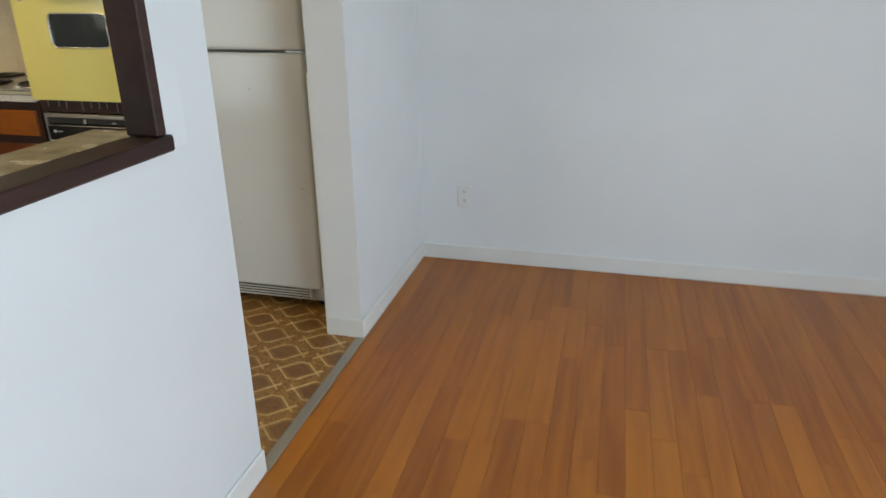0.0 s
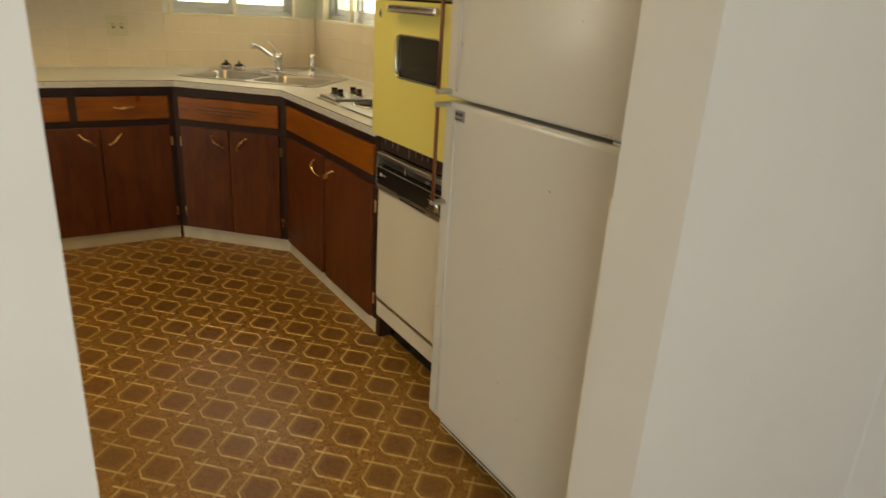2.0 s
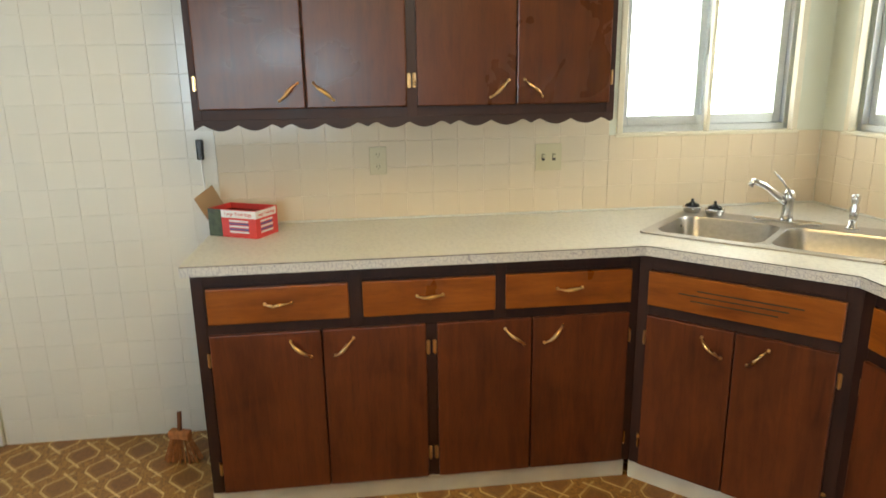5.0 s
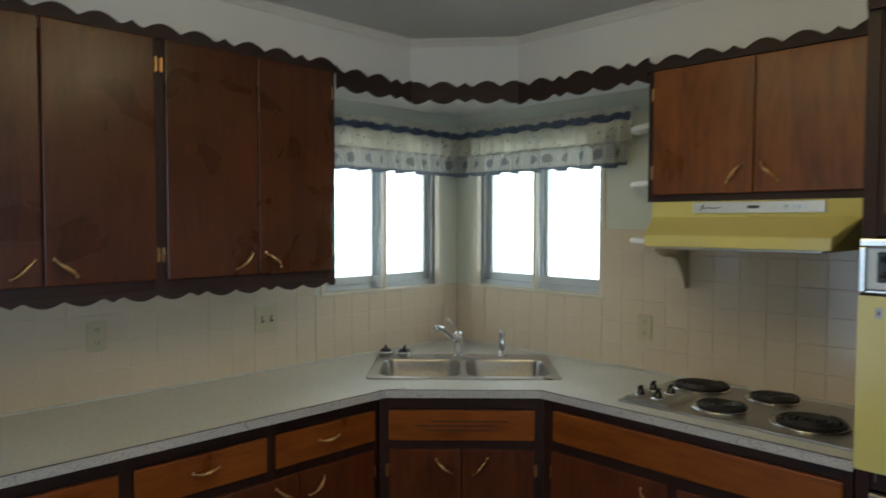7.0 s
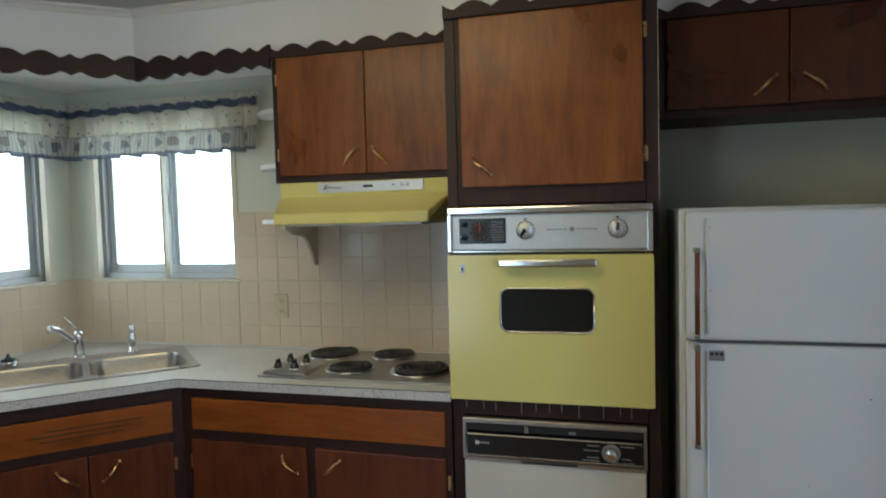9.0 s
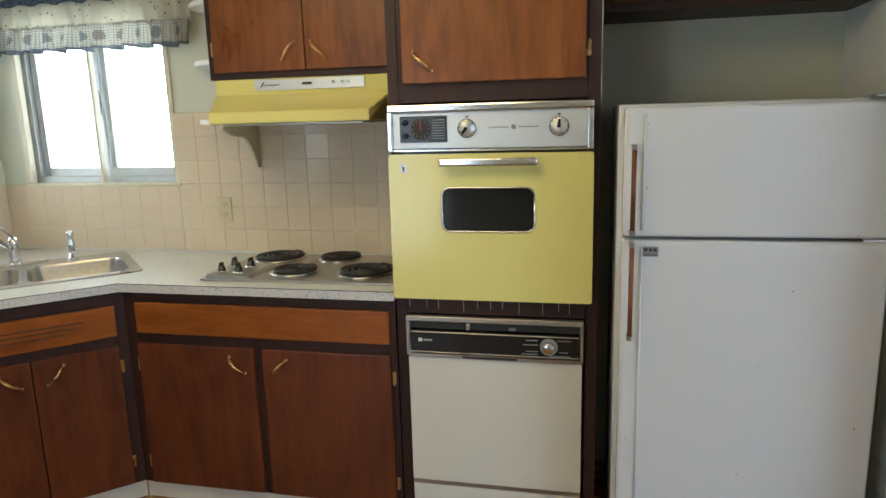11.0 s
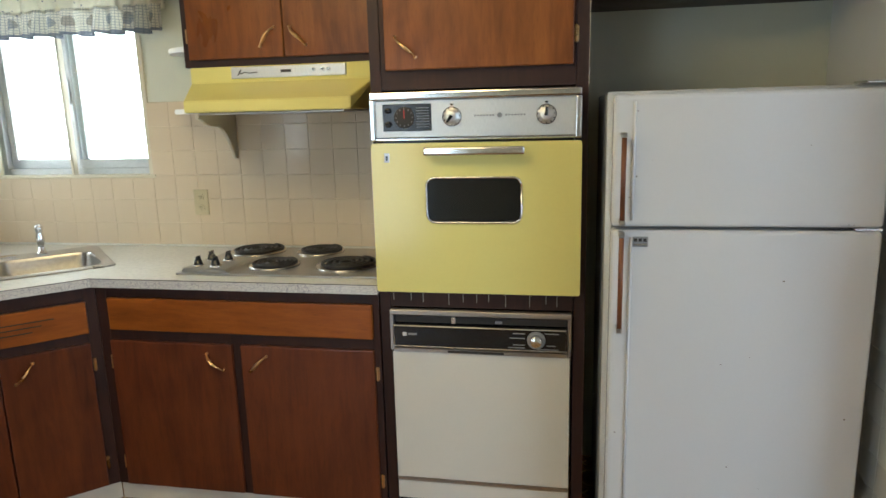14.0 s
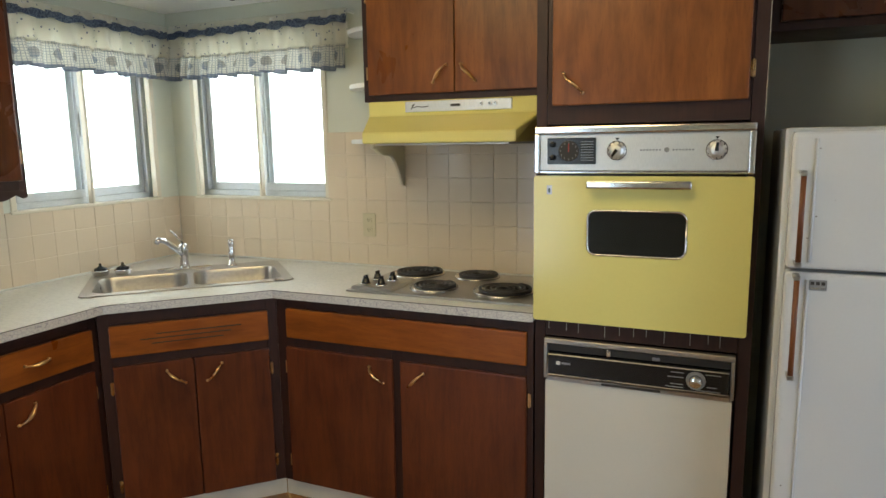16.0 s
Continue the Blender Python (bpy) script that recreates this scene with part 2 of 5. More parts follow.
def vinyl_mat():
    """Sheet vinyl printed with interlocking outlined octagons, laid on the diagonal."""
    n = Nodes("octagon_sheet_vinyl")
    pos = n.plain()
    s = n.t.nodes.new("ShaderNodeSeparateXYZ")
    n.put(s.inputs[0], pos)
    x, y = n.math("SUBTRACT", s.outputs[0], VX), n.math("SUBTRACT", s.outputs[1], VY)
    c, d = math.cos(VANG) / VP, math.sin(VANG) / VP
    u = n.math("ADD", n.math("MULTIPLY", x, c), n.math("MULTIPLY", y, d))
    w = n.math("ADD", n.math("MULTIPLY", x, -d), n.math("MULTIPLY", y, c))
    fu = n.math("SUBTRACT", n.math("FRACT", n.math("ADD", u, 50.5)), 0.5)
    fw = n.math("SUBTRACT", n.math("FRACT", n.math("ADD", w, 50.5)), 0.5)
    A, Q = 0.335, 0.17

    def near(v, at, width):
        return n.math("LESS_THAN", n.math("ABSOLUTE", n.math("SUBTRACT", v, at)), width)

    def strip(a, b, sign):
        # the line at a = +-A, long on one side and cut short by the bevelled corner on the other
        line = near(a, sign * A, 0.025)
        keep = n.math("GREATER_THAN", n.math("MULTIPLY", b, sign * VSKEW), -A + Q)
        other = n.math("LESS_THAN", n.math("MULTIPLY", b, sign * VSKEW), -0.49)
        return n.math("MULTIPLY", line, n.math("MAXIMUM", keep, other))

    lines_a = n.math("MAXIMUM", strip(fu, fw, 1), strip(fu, fw, -1))
    lines_b = n.math("MAXIMUM", strip(fw, fu, 1), strip(fw, fu, -1))
    su = n.math("MULTIPLY", fw, -VSKEW)
    diag = n.math("ADD", n.math("MULTIPLY", fu, 1.0), su)
    far = n.math("ABSOLUTE", diag)
    bevel = near(far, 2 * A - Q, 0.027)
    inside = n.math("LESS_THAN", n.math("MAXIMUM", n.math("ABSOLUTE", fu), n.math("ABSOLUTE", fw)), A + 0.02)
    bevel = n.math("MULTIPLY", bevel, inside)
    octa = n.math("MULTIPLY", inside, n.math("LESS_THAN", far, 2 * A - Q))
    grime, fine = n.noise(pos, 2.2, 5), n.noise(pos, 55, 4, 1.5)
    base = n.ramp(fine, [(0.38, (0.205, 0.088, 0.020)), (0.62, (0.43, 0.215, 0.050))])
    dark = n.ramp(fine, [(0.35, (0.165, 0.066, 0.020)), (0.65, (0.260, 0.112, 0.032))])
    core = n.math("MULTIPLY", n.math("LESS_THAN", n.math("ABSOLUTE", fu), 0.24), n.math("LESS_THAN", n.math("ABSOLUTE", fw), 0.24))
    core = n.math("MULTIPLY", core, n.math("LESS_THAN", far, 0.36))
    col = n.mix(octa, base, n.ramp(fine, [(0.3, (0.255, 0.115, 0.028)), (0.7, (0.35, 0.165, 0.042))]))
    col = n.mix(core, col, dark)
    pale = n.ramp(n.noise(pos, 30, 3), [(0.3, (0.60, 0.40, 0.15)), (0.7, (0.90, 0.70, 0.36))])
    soft = n.math("MULTIPLY", lines_a, 0.62)
    every = n.math("MAXIMUM", n.math("MAXIMUM", lines_b, soft), n.math("MULTIPLY", bevel, 0.8))
    col = n.mix(every, col, pale)
    col = n.mix(n.ramp(grime, [(0.35, (0, 0, 0)), (0.75, (0.45, 0.45, 0.45))]), col, (0.24, 0.12, 0.024))
    h = n.math("MULTIPLY_ADD", every, 0.7, n.math("MULTIPLY", fine, 0.4))
    n.bump(h, 0.25, 0.002)
    return n.done(col, n.math("MULTIPLY_ADD", grime, 0.3, 0.25))


VX, VY, VANG, VP, VSKEW = 2.826, -1.002, 0.7854, 0.1655, -1
M_VINYL = vinyl_mat()


def plank_mat():
    n = Nodes("oak_strip_floor")
    info = n.t.nodes.new("ShaderNodeObjectInfo").outputs["Random"]
    v = n.coords((14, 0.9, 14))
    f = n.noise(v, 1.6, 6, 0.8)
    mixed = n.math("ADD", n.math("MULTIPLY", f, 0.62), n.math("MULTIPLY", info, 0.20))
    col = n.ramp(mixed, [(0.24, (0.300, 0.080, 0.005)), (0.50, (0.450, 0.142, 0.009)), (0.80, (0.54, 0.185, 0.014))])
    n.bump(n.noise(v, 20, 3), 0.06, 0.001)
    return n.done(col, n.math("MULTIPLY_ADD", n.noise(n.plain(), 3, 4), 0.25, 0.22))


M_PLANK = plank_mat()


def cloth(name, kind):
    n = Nodes(name)
    c = n.t.nodes.new("ShaderNodeTexCoord").outputs["UV"]
    s = n.t.nodes.new("ShaderNodeSeparateXYZ")
    n.put(s.inputs[0], c)
    x, z = s.outputs[0], s.outputs[1]
    weave = n.noise(c, 300, 2)
    if kind == "band":
        col = n.ramp(n.noise(c, 120, 3), [(0.4, (0.085, 0.12, 0.21)), (0.62, (0.28, 0.33, 0.42))])
    elif kind == "floral":
        t = n.t.nodes.new("ShaderNodeTexVoronoi")
        t.inputs["Scale"].default_value = 38
        n.put(t.inputs["Vector"], c)
        col = n.ramp(t.outputs["Distance"], [(0.13, (0.20, 0.23, 0.30)), (0.20, (0.80, 0.78, 0.68))])
    else:
        def grid(q):
            return n.math("LESS_THAN", n.math("FRACT", n.math("MULTIPLY", q, 85)), 0.22)
        g = n.math("MAXIMUM", grid(x), grid(z))
        col = n.mix(n.math("MULTIPLY", g, 0.6), (0.76, 0.74, 0.66), (0.16, 0.21, 0.30))
        fx = n.math("SUBTRACT", n.math("FRACT", n.math("MULTIPLY", x, 8.3)), 0.5)
        fz = n.math("MULTIPLY", n.math("SUBTRACT", z, 0.062), 8.3)
        r2 = n.math("ADD", n.math("MULTIPLY", fx, fx), n.math("MULTIPLY", fz, fz))
        r2 = n.math("ADD", r2, n.math("MULTIPLY", n.noise(c, 45, 1), 0.06))
        col = n.mix(n.math("MULTIPLY", n.math("LESS_THAN", r2, 0.07), 0.55), col, n.ramp(n.noise(c, 9, 1), [(0.45, (0.07, 0.12, 0.22)), (0.55, (0.16, 0.13, 0.11))]))
        hem = n.math("LESS_THAN", z, 0.018)
        col = n.mix(n.math("MULTIPLY", hem, 0.7), col, (0.12, 0.16, 0.26))
    n.bump(weave, 0.1, 0.001)
    thin, blend = n.t.nodes.new("ShaderNodeBsdfTranslucent"), n.t.nodes.new("ShaderNodeMixShader")
    n.put(thin.inputs["Color"], col)
    blend.inputs[0].default_value = 0.30
    n.t.links.new(n.b.outputs[0], blend.inputs[1])
    n.t.links.new(thin.outputs[0], blend.inputs[2])
    n.t.links.new(blend.outputs[0], n.t.nodes["Material Output"].inputs["Surface"])
    return n.done(col, 0.9)


M_BAND, M_FLORAL, M_RUFFLE = cloth("blue_curtain_band", "band"), cloth("floral_curtain", "floral"), cloth("check_ruffle", "ruffle")

# ---- mesh makers ----


def mesh_ob(name, bm, material, parent=None, label="", smooth=False):
    me = bpy.data.meshes.new(name)
    bmesh.ops.recalc_face_normals(bm, faces=bm.faces)
    bm.to_mesh(me)
    bm.free()
    me.materials.append(material)
    if smooth:
        for p in me.polygons:
            p.use_smooth = True
    ob = new(name, me)
    if parent:
        ob.parent = parent
    if label:
        ob["label"] = label
    return ob


def part(name, bm, material, parent, label="", smooth=False):
    return mesh_ob(name, bm, material, parent, label, smooth)


def thing(name, label, category, m=None, group="", kind=""):
    e = new(name)
    e.empty_display_size = 0.1
    if m is not None:
        e.matrix_world = m
    return tagged(e, label, category, group, kind)


def box(x0, x1, y0, y1, z0, z1, bevel=0.0, bm=None, seg=1):
    own = bmesh.new()
    bmesh.ops.create_cube(own, size=1)
    bmesh.ops.scale(own, vec=(abs(x1 - x0), abs(y1 - y0), abs(z1 - z0)), verts=own.verts)
    bmesh.ops.translate(own, vec=((x0 + x1) / 2, (y0 + y1) / 2, (z0 + z1) / 2), verts=own.verts)
    if bevel:
        bmesh.ops.bevel(own, geom=own.edges[:], offset=bevel, segments=seg, affect="EDGES", profile=0.6)
    return join(bm, own)


def join(bm, own):
    if bm is None:
        return own
    me = bpy.data.meshes.new("joined")
    own.to_mesh(me)
    own.free()
    bm.from_mesh(me)
    bpy.data.meshes.remove(me)
    return bm


def prism(points, z0, z1, bm=None, m=None, bevel=0.0):
    """The outline points (x, y) raised from z0 to z1, then moved by m."""
    own = bmesh.new()
    f = own.faces.new([own.verts.new((x, y, z0)) for x, y in points])
    r = bmesh.ops.extrude_face_region(own, geom=[f])
    bmesh.ops.translate(own, vec=(0, 0, z1 - z0), verts=[v for v in r["geom"] if isinstance(v, bmesh.types.BMVert)])
    bmesh.ops.recalc_face_normals(own, faces=own.faces)
    if bevel:
        bmesh.ops.bevel(own, geom=own.edges[:], offset=bevel, segments=2, affect="EDGES")
    if m is not None:
        own.transform(m)
    return join(bm, own)


def upright(points, y0, y1, bm=None, bevel=0.0):
    """The outline points (x, z) in a vertical plane, thick from y0 to y1."""
    m = Matrix(((1, 0, 0, 0), (0, 0, 1, 0), (0, 1, 0, 0), (0, 0, 0, 1)))
    return prism(points, y0, y1, bm, m, bevel)


def lathe(profile, at=(0, 0, 0), n=20, bm=None, m=None):
    """Rings of (radius, height) round a vertical axis."""
    own = bmesh.new()
    rings = []
    for r, z in profile:
        rings.append([own.verts.new((r * math.cos(2 * math.pi * i / n), r * math.sin(2 * math.pi * i / n), z)) for i in range(n)])
    for a, b in zip(rings, rings[1:]):
        for i in range(n):
            own.faces.new((a[i], a[(i + 1) % n], b[(i + 1) % n], b[i]))
    for ring in (rings[0], rings[-1]):
        own.faces.new(ring)
    if m is not None:
        own.transform(m)
    own.transform(Matrix.Translation(at))
    return join(bm, own)


def tube(path, radius, n=8, bm=None, flat=1.0):
    """A round bar along a path; radius may be a list."""
    own = bmesh.new()
    pts = [Vector(p) for p in path]
    rad = radius if isinstance(radius, list) else [radius] * len(pts)
    rings = []
    for i, p in enumerate(pts):
        d = (pts[min(i + 1, len(pts) - 1)] - pts[max(i - 1, 0)]).normalized()
        a = d.cross(Vector((0, 0, 1)) if abs(d.z) < 0.9 else Vector((0, 1, 0))).normalized()
        b = d.cross(a)
        rings.append([own.verts.new(p + rad[i] * (a * math.cos(2 * math.pi * k / n) + flat * b * math.sin(2 * math.pi * k / n))) for k in range(n)])
    for a, b in zip(rings, rings[1:]):
        for i in range(n):
            own.faces.new((a[i], a[(i + 1) % n], b[(i + 1) % n], b[i]))
    own.faces.new(rings[0])
    own.faces.new(rings[-1])
    return join(bm, own)


FACE = Matrix.Rotation(radians(90), 4, "X")  # a lathe's axis turned towards -y


def rounded(x0, x1, z0, z1, r, n=5):
    pts = []
    for cx, cz, a0 in ((x1 - r, z1 - r, 0), (x0 + r, z1 - r, 90), (x0 + r, z0 + r, 180), (x1 - r, z0 + r, 270)):
        for i in range(n + 1):
            a = radians(a0 + 90 * i / n)
            pts.append((cx + r * math.cos(a), cz + r * math.sin(a)))
    return pts


def letters(name, text, size, m, material, parent, label=""):
    cu = bpy.data.curves.new(name, "FONT")
    cu.body, cu.size, cu.extrude = text, size, 0.0004
    cu.align_x, cu.align_y = "CENTER", "CENTER"
    tmp = bpy.data.objects.new(name, cu)
    me = bpy.data.meshes.new_from_object(tmp)
    bpy.data.objects.remove(tmp)
    me.transform(m)
    me.materials.append(material)
    ob = new(name, me)
    ob.parent = parent
    if label:
        ob["label"] = label
    return ob


TURN_A = pose(0, 0, 0, 0, 0, 90)  # face of the wall with the long counter
TURN_D = Matrix.Translation((0.8475, -0.8375, 0)) @ pose(0, 0, 0, 0, 0, 45)  # diagonal sink front
CEIL = 2.46
KX, DX = 3.76, 3.915  # kitchen and dining faces of the dividing wall

# ---- structure ----
tagged(mesh_ob("floor_kitchen", box(-0.15, KX + 0.138, -4.75, 0.15, -0.12, 0), M_VINYL),
       "brown and gold octagon-patterned sheet vinyl kitchen floor", "floor", kind="structure")
dining_floor = tagged(mesh_ob("floor_dining", box(KX + 0.138, 7.65, -6.15, 0.15, -0.12, -0.014), M_SUB),
                      "orange-brown oak strip floor of the dining room", "floor", kind="structure")
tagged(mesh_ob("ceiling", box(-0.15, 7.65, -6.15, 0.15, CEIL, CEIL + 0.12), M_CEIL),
       "plain painted plaster ceiling, its tone lowered for shade", "ceiling", kind="structure")


def wall(name, axis, at0, at1, span, holes, material, label, z1=CEIL):
    """A wall along x or y from span[0] to span[1], thick from at0 to at1, with holes (a, b, low, high) cut through."""
    bm = bmesh.new()
    cuts = sorted({span[0], span[1], *[h[0] for h in holes], *[h[1] for h in holes]})
    for a, b in zip(cuts, cuts[1:]):
        zs = [(0.0, z1)]
        for h in holes:
            if h[0] <= a + 1e-6 and h[1] >= b - 1e-6:
                zs = [(0.0, h[2]), (h[3], z1)]
        for lo, hi in zs:
            if hi - lo > 1e-4:
                if axis == "x":
                    box(a, b, at0, at1, lo, hi, bm=bm)
                else:
                    box(at0, at1, a, b, lo, hi, bm=bm)
    return tagged(mesh_ob(name, bm, material), label, "wall", kind="structure")


WB = (0.142, 0.984, 1.238, 2.04)
WA = (-0.943, -0.130, 1.238, 2.04)
wall_north = wall("wall_north", "x", 0, 0.15, (-0.15, KX), [WB], M_KWALL, "off-white painted kitchen wall with cream tiled backsplash")
wall_west = wall("wall_west", "y", -0.15, 0, (-4.6, 0), [WA, (-4.45, -3.66, 0.0, 2.03)], M_KWALL,
                 "off-white kitchen wall, cream backsplash tile and white tile beside the counter")
wall("wall_north_dining", "x", 0, 0.15, (KX, 7.65), [], M_WALL, "plain white painted dining room wall")
wall("wall_east_dining", "y", 7.5, 7.65, (-6.0, 0), [(-4.6, -2.2, 0.7, 2.2)], M_WALL, "white painted dining room wall with a wide window")
wall("wall_south_dining", "x", -6.15, -6.0, (KX, 7.65), [], M_WALL, "plain white painted dining room wall")
# the opening here is invented, only to hold the kitchen fill lamp
wall("wall_south", "x", -4.75, -4.6, (-0.15, KX), [(0.75, 1.45, 0.2, 1.95)], M_KWALL, "off-white kitchen wall, unseen, with an opening added for fill light")
PASS = (-3.75, -1.92, 1.048, 2.02)
wall_divider = wall("wall_divider", "y", KX, DX, (-6.0, 0), [PASS, (-1.79, -0.93, 0.0, 2.08)], M_WALL,
                    "white dividing wall with open doorway and pass-through")
backing = tagged(mesh_ob("backdrop", box(-0.3, -0.28, -4.7, -3.4, 0, 2.2), M_KWALL), "plain wall beyond the side door", "wall", kind="structure")

# soffit over the cabinets, following the diagonal corner and the oven tower
FOOT = [(0, 0), (0, -2.62), (0.32, -2.62), (0.32, -0.65), (0.71, -0.32), (2.2, -0.32), (2.2, -0.605), (2.895, -0.605), (2.895, -0.32), (KX, -0.32), (KX, 0)]
tagged(mesh_ob("soffit", prism(FOOT, 2.205, CEIL), M_SOFFIT), "white painted soffit boxed above the wall cabinets", "soffit", kind="structure")


def crown(name, points):
    bm = bmesh.new()
    for (ax, ay), (bx, by) in zip(points, points[1:]):
        d = Vector((bx - ax, by - ay, 0))
        m = Matrix.Translation((ax, ay, 0)) @ Matrix.Rotation(math.atan2(d.y, d.x), 4, "Z")
        prof = [(0, CEIL - 0.035), (-0.007, CEIL - 0.034), (-0.012, CEIL - 0.018), (-0.022, CEIL - 0.010), (-0.024, CEIL), (0, CEIL)]
        own = bmesh.new()
        r0 = [own.verts.new((-0.01, y, z)) for y, z in prof]
        r1 = [own.verts.new((d.length + 0.01, y, z)) for y, z in prof]
        for i in range(len(prof)):
            j = (i + 1) % len(prof)
            own.faces.new((r0[i], r0[j], r1[j], r1[i]))
        own.faces.new(r0)
        own.faces.new(r1)
        own.transform(m)
        join(bm, own)
    return tagged(mesh_ob(name, bm, M_WHITETRIM), "thin white moulding where soffit meets ceiling", "moulding", kind="structure")


crown("trim", FOOT[2:-1])


def baseboard(name, x0, x1, y0, y1):
    bm = box(x0, x1, y0, y1, 0, 0.085, 0.004)
    return tagged(mesh_ob(name, bm, M_WHITETRIM), "white painted wooden baseboard", "baseboard", kind="structure")


baseboard("baseboard", DX + 0.012, 7.5, -0.013, 0)
baseboard("baseboard", DX, DX + 0.012, -0.93, 0)
baseboard("baseboard", KX - 0.004, DX + 0.012, -0.943, -0.931)
baseboard("baseboard", DX, DX + 0.012, -6.0, -1.802)
baseboard("baseboard", KX - 0.004, DX + 0.012, -1.801, -1.789)
tagged(mesh_ob("threshold", box(DX - 0.025, DX + 0.015, -1.79, -0.945, 0, 0.006, 0.002), M_THRESH),
       "worn grey metal threshold strip between vinyl and oak", "threshold", kind="structure")

# pass-through lining: a shallow dark frame on the dining side, a laminate ledge behind it
reveal = box(3.85, DX, -2.002, PASS[1], 1.0842, PASS[3], bm=box(3.85, DX, -1.9905, PASS[1], PASS[2], 1.0842))
tagged(mesh_ob("wall_reveal", reveal, M_WALL), "white wall edge beside the pass-through", "wall", kind="structure")
p = thing("pass_through_frame", "dark-stained wooden pass-through frame with beige laminate sill", "frame")
part("jamb", box(3.848, DX + 0.012, -2.034, -2.003, 1.086, 1.988, 0.003), M_SILLWOOD, p)
part("jamb", box(3.848, DX + 0.012, -3.748, -3.72, 1.086, 1.988, 0.003), M_SILLWOOD, p)
part("head", box(3.848, DX + 0.012, -3.748, -2.003, 1.99, 2.018, 0.003), M_SILLWOOD, p)
part("sill_edge", box(3.848, DX + 0.020, -3.80, -1.991, 1.048, 1.084, 0.004), M_SILLWOOD, p)
part("sill", box(KX - 0.06, 3.847, -3.748, -1.96, 1.0485, 1.080, 0.003), painted("beige_marbled_laminate", (0.42, 0.35, 0.22), 0.25, 0.25, 0.03, 14), p, "beige marbled laminate sill")


# ---- windows ----
def slider_window(name, m, w, z0, z1, flip):
    """An aluminium sliding window; local x runs along the wall from 0 to w and y into the wall."""
    t = thing(name, "aluminium sliding window with cream trim above the sink", "window", m, kind="structure")
    tr = 0.022
    for nm, q in (("window_sill", (-0.012, w + 0.012, -0.014, 0.05, z0 - 0.008, z0 + 0.006)),
                  ("trim", (-0.006, tr, -0.006, 0.03, z0 + 0.006, z1)), ("trim", (w - tr, w + 0.006, -0.006, 0.03, z0 + 0.006, z1)),
                  ("trim", (tr, w - tr, -0.006, 0.03, z1 - tr, z1))):
        part(nm, box(*q, 0.003), M_CREAMTRIM, t)
    part("window_frame", box(0, 0.028, 0.05, 0.12, z0, z1, 0.002, box(w - 0.028, w, 0.05, 0.12, z0, z1, 0.002, box(
        0.028, w - 0.028, 0.05, 0.12, z0 + 0.006, z0 + 0.034, 0.002, box(0.028, w - 0.028, 0.05, 0.12, z1 - 0.03, z1, 0.002)))), M_ALU, t)
    mid = w * 0.5
    sashes = ((0.028, mid + 0.03, 0.088), (mid - 0.03, w - 0.028, 0.064))
    if flip:
        sashes = ((0.028, mid + 0.03, 0.064), (mid - 0.03, w - 0.028, 0.088))
    for a, b, y in sashes:
        s = 0.034
        bm = box(a, a + s, y - 0.01, y + 0.01, z0 + 0.034, z1 - 0.03, 0.002)
        box(b - s, b, y - 0.01, y + 0.01, z0 + 0.034, z1 - 0.03, 0.002, bm)
        box(a + s, b - s, y - 0.01, y + 0.01, z0 + 0.034, z0 + 0.075, 0.002, bm)
        box(a + s, b - s, y - 0.01, y + 0.01, z1 - 0.065, z1 - 0.03, 0.002, bm)
        f = part("sash", bm, M_ALU, t)
        g = part("pane", box(a + s - 0.002, b - s + 0.002, y - 0.002, y + 0.002, z0 + 0.073, z1 - 0.063), M_GLASS, f)
        g.visible_shadow = False
    lx = mid + (0.012 if flip else -0.012)
    part("latch", box(lx - 0.008, lx + 0.008, 0.034, 0.054, z0 + 0.33, z0 + 0.44, 0.004), M_ALU, t)
    part("meeting_post", box(mid - 0.008, mid + 0.008, 0.0, 0.03, z0 + 0.006, z1 - 0.022, 0.003), M_CREAMTRIM, t)
    return t


slider_window("window_1", pose(WB[0], 0, 0), WB[1] - WB[0], WB[2], WB[3], False)
slider_window("window_2", TURN_A @ pose(WA[0], 0, 0), WA[1] - WA[0], WA[2], WA[3], True)


def outdoors():
    n = Nodes("bright_outdoors")
    f = n.noise(n.plain(), 1.3, 6, 0.6)
    c = n.ramp(f, [(0.42, (0.62, 0.80, 0.60)), (0.52, (0.95, 1.0, 0.98)), (0.6, (1, 1, 1))])
    n.put(n.b.inputs["Emission Color"], c)
    n.put(n.b.inputs["Emission Strength"], 2.6)
    return n.done((0.4, 0.45, 0.4), 0.9)


M_OUT = outdoors()
tagged(mesh_ob("backdrop", box(-4.0, 5.0, 3.4, 3.45, -0.5, 5.0), M_OUT), "overexposed bright garden outside the window", "backdrop", kind="structure")
tagged(mesh_ob("backdrop", box(-3.45, -3.4, -5.0, 4.0, -0.5, 5.0), M_OUT), "overexposed bright garden outside the window", "backdrop", kind="structure")
tagged(mesh_ob("ground", box(-60, 60, -60, 60, -0.3, -0.16), painted("lawn", (0.08, 0.12, 0.04), 0.9, 0.3, 0.3, 4)), "grass ground around the house", "ground", kind="structure")

